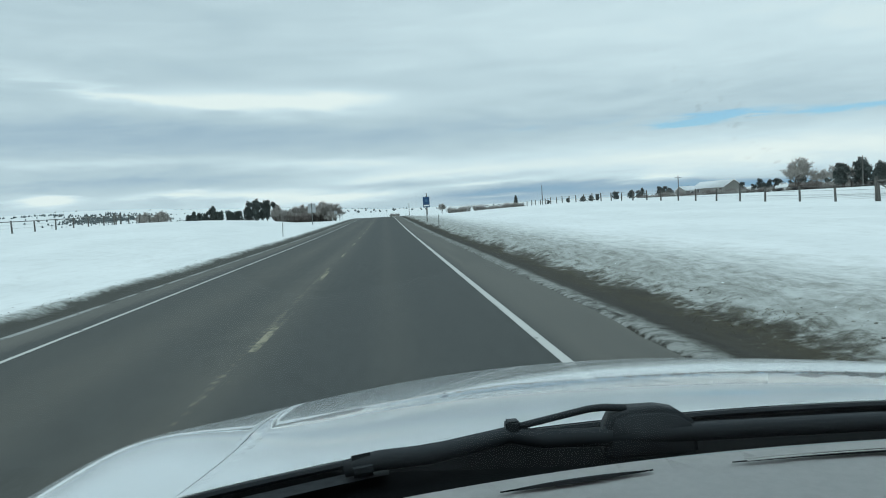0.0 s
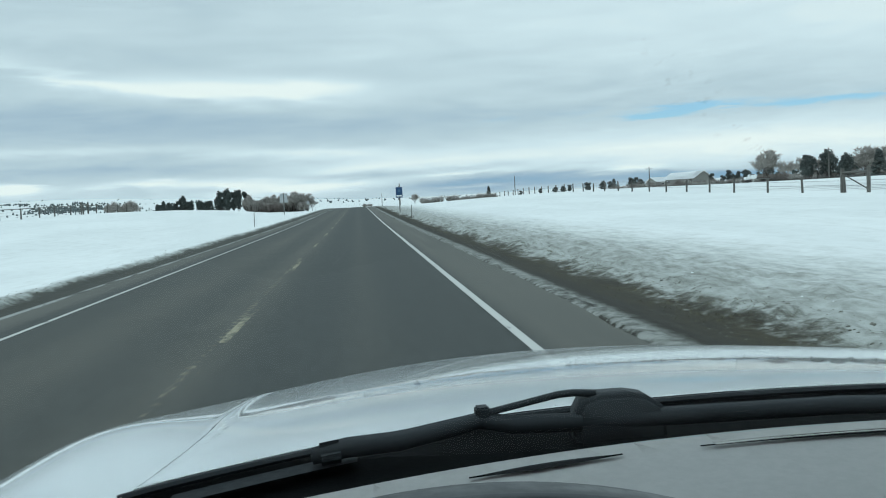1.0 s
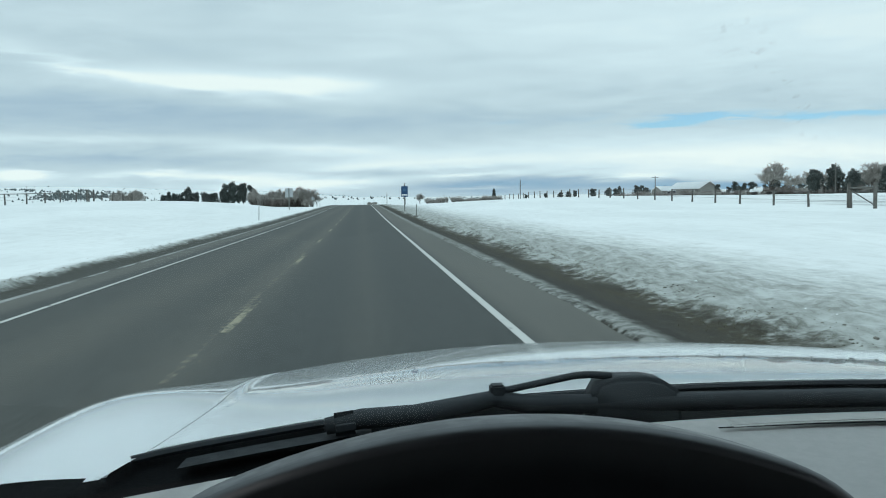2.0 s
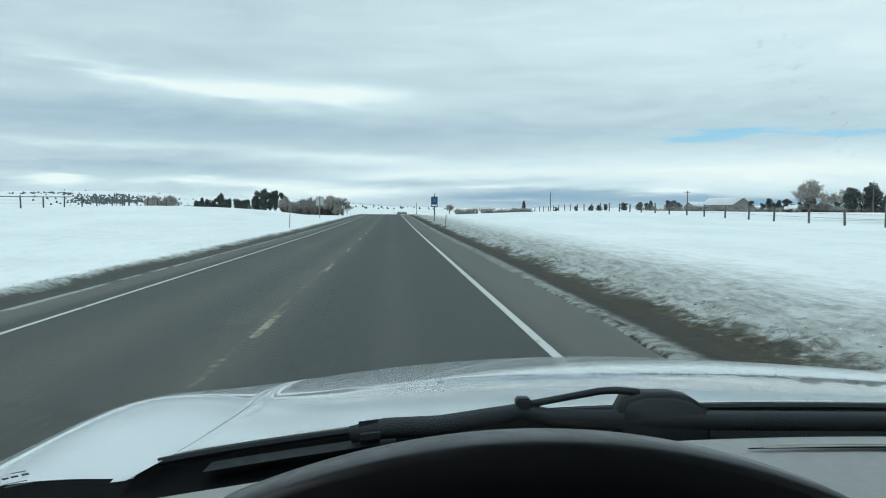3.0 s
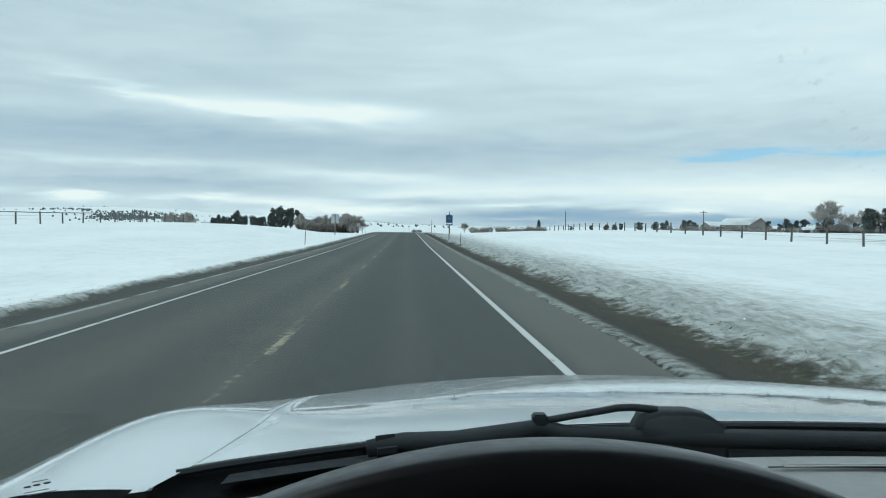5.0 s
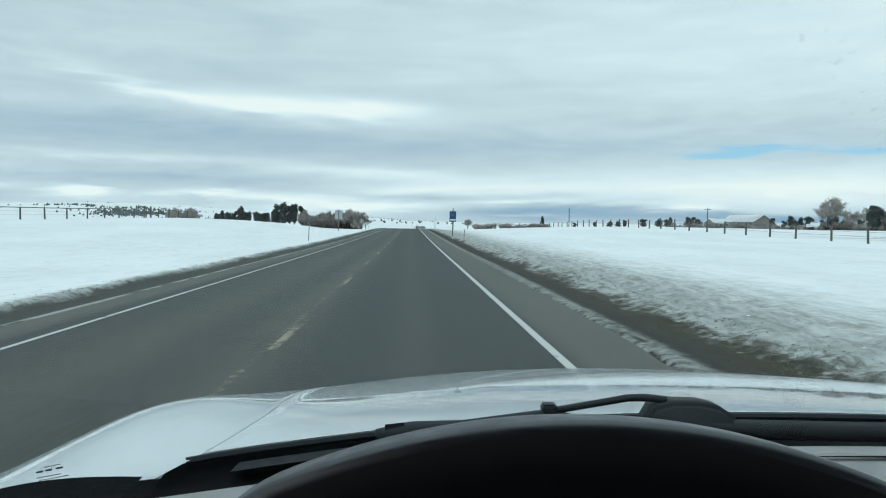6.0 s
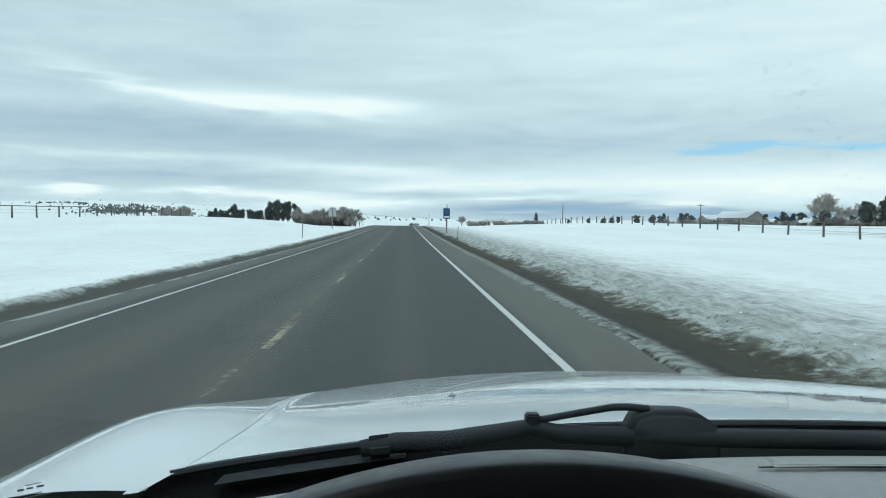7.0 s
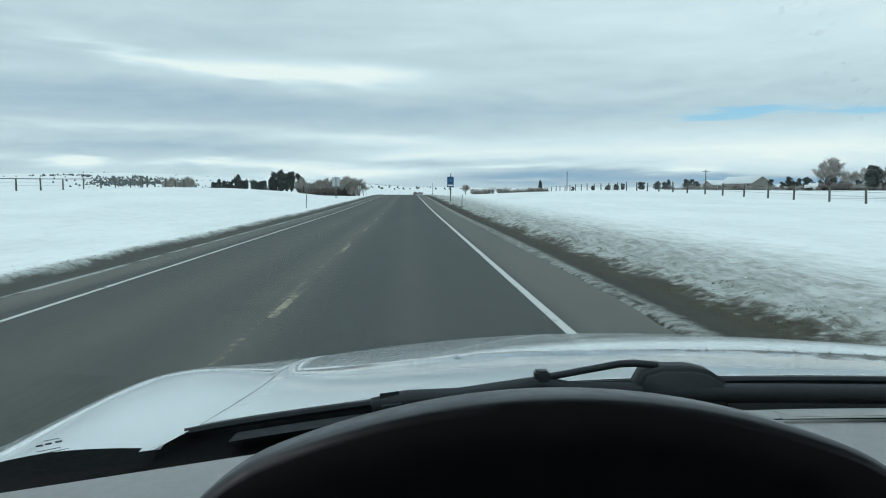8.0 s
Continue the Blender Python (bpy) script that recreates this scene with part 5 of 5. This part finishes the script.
def pole(x, y, top, arm=True):
    p = thing("utility_pole", "tall weathered wooden utility pole", "utility pole", (x, y, lie(x, y)), group="utility poles")
    z = lie(x, y)
    part("shaft", tube([(0, 0, -0.5), (0, 0, top - z)], [0.17, 0.11], 8), POST_WOOD, p)
    if arm:
        part("crossarm", box(2.0, 0.1, 0.12, at=(0, 0.1, top - z - 0.5)), POST_WOOD, p)
    return p


for x, y, top, arm in ((13.4, 420, 8.1, False), (13.3, 240, 8.2, False), (110.5, 170, 9.9, True), (82.0, 209, 8.6, True), (53.0, 255, 9.3, False), (114, 208, 10.0, False)):
    pole(x, y, top, arm)

# a white flatbed truck parked by the trees
PX, PY = 95.2, 175.0
park = thing("parked_truck", "small white flatbed truck parked by the trees", "truck", (PX, PY, lie(PX, PY)), turn=80)
part("cab", box(1.9, 1.6, 1.2, at=(0, 1.0, 1.35), bevel=0.2), SIGN_WHITE, park, "white cab")
part("bonnet", box(1.8, 1.1, 0.7, at=(0, 2.2, 1.0), bevel=0.12), SIGN_WHITE, park)
part("flatbed", box(2.0, 3.2, 0.25, at=(0, -1.4, 0.95), bevel=0.04), BARK, park, "dark flatbed")
part("window", box(1.7, 1.0, 0.45, at=(0, 1.15, 1.68), bevel=0.05), DARK_GLASS, park)
for sx in (-0.85, 0.85):
    for sy in (1.9, -1.6):
        part("wheel", tube([(sx, sy + 0.26 * math.cos(q), 0.36 + 0.26 * math.sin(q)) for q in np.linspace(0, 2 * math.pi, 13)], 0.11, 6, cap=False), RUBBER, park)

# ---------------------------------------------------------------- verge litter
clods = bmesh.new()
dirt = bmesh.new()
rng = random.Random(17)
for i in range(1500):
    right = rng.random() < 0.75
    y = 4 + 56 * rng.random() ** 1.6
    x = rng.gauss(4.9, 0.5) if right else -rng.gauss(7.2, 0.25)
    if (right and x < 3.6) or (not right and x > -6.6):
        continue
    s = rng.uniform(0.006, 0.024) * (2.0 if rng.random() < 0.06 else 1.0)
    z = lie(x, y) - s * 0.15
    bm = dirt if (x < 5.6 if right else rng.random() < 0.5) or rng.random() < 0.6 else clods
    vs = [bm.verts.new((x + s * a * rng.uniform(0.6, 1.3), y + s * b * rng.uniform(0.6, 1.3), z + s * c * rng.uniform(0.5, 1.0))) for a, b, c in ((1.3, 0, 0.1), (0, 1.2, 0), (-1.2, 0, 0), (0, -1.2, 0.1), (0.2, 0.1, 0.75), (0, 0, -0.7))]
    for q in ((0, 1, 4), (1, 2, 4), (2, 3, 4), (3, 0, 4), (1, 0, 5), (2, 1, 5), (3, 2, 5), (0, 3, 5)):
        bm.faces.new([vs[k2] for k2 in q])
tagged(mesh_object("snow_clods", clods, SNOW_LOOSE, True), "loose clods of ploughed snow on the verge", "snow clods", kind="stuff")
tagged(mesh_object("dirty_clods", dirt, DIRTY_CLOD, True), "dirty frozen clods and gravel on the verge", "snow clods", kind="stuff")

stalks = bmesh.new()
rng = random.Random(23)
for i in range(900):
    tuft = i // 9
    r2 = random.Random(tuft)
    if tuft < 14:
        cx, cy = 26.2 + r2.uniform(-1.5, 1.0), r2.uniform(-20, 20)
    else:
        cx, cy = r2.uniform(18, 27), -22 + 44 * r2.random()
    x, y = cx + rng.gauss(0, 0.18), cy + rng.gauss(0, 0.25)
    z, h = lie(x, y), rng.uniform(0.15, 0.5)
    d = Vector((rng.uniform(-0.12, 0.12), rng.uniform(-0.12, 0.12), 0))
    a, b, c = stalks.verts.new((x - 0.008, y, z - 0.05)), stalks.verts.new((x + 0.008, y, z - 0.05)), stalks.verts.new((x + d.x, y + d.y, z + h))
    stalks.faces.new((a, b, c))
tagged(mesh_object("dry_grass", stalks, DRY_GRASS), "dry grass stalks poking through the snow", "grass", kind="stuff")

# short dead grass and soil in the gravel beside the dirty snow
verge = bmesh.new()
rng = random.Random(31)
for i in range(3000):
    y = 9 + 36 * rng.random() ** 1.5
    x = rng.gauss(4.75, 0.38) if rng.random() < 0.8 else -rng.gauss(6.95, 0.16)
    if -6.3 < x < 3.6 or float(lumps(x, y, 0.9, 61)) < -0.12:
        continue
    z, h = lie(x, y), rng.uniform(0.012, 0.04)
    a = rng.uniform(0, math.pi)
    dx, dy = 0.007 * math.cos(a), 0.007 * math.sin(a)
    tip = (x + rng.uniform(-0.05, 0.05), y + rng.uniform(-0.05, 0.05), z + h)
    verge.faces.new([verge.verts.new(p) for p in ((x - dx, y - dy, z - 0.01), (x + dx, y + dy, z - 0.01), tip)])
tagged(mesh_object("verge_grass", verge, plain("dead_verge_grass", (0.125, 0.112, 0.062), 0.9, vary=0.4, grain=8, bump=0.0)), "flattened dead grass at the gravel's edge", "grass", kind="stuff")

# a lone clump of tall dry grass in the snowfield
CX, CY = 13.2, 16.3
clump = thing("grass_clump", "lone clump of tall dry grass in clean snow", "grass", (CX, CY, lie(CX, CY)))
blades = bmesh.new()
rng = random.Random(41)
for i in range(70):
    x, y, h = rng.gauss(0, 0.10), rng.gauss(0, 0.10), rng.uniform(0.45, 0.9)
    tip = (x * 1.8 + rng.uniform(-0.08, 0.08), y * 1.8, h)
    blades.faces.new([blades.verts.new(p) for p in ((x - 0.012, y, -0.1), (x + 0.012, y, -0.1), tip)])
tagged(part("blades", blades, DRY_GRASS, clump), kind="stuff")

# a dark branch lying on the snow
branch = thing("fallen_branch", "short dark branch lying on the snowy verge", "branch", (6.94, -37.4, lie(6.94, -37.4)), turn=12)
part("stick", tube([(-0.16, 0, 0.02), (-0.05, 0.02, 0.035), (0.08, 0.0, 0.03), (0.17, -0.03, 0.015)], [0.012, 0.018, 0.016, 0.008], 6), BARK, branch)
part("twig", tube([(0.0, 0.02, 0.03), (0.06, 0.07, 0.06)], [0.009, 0.005], 5), BARK, branch)
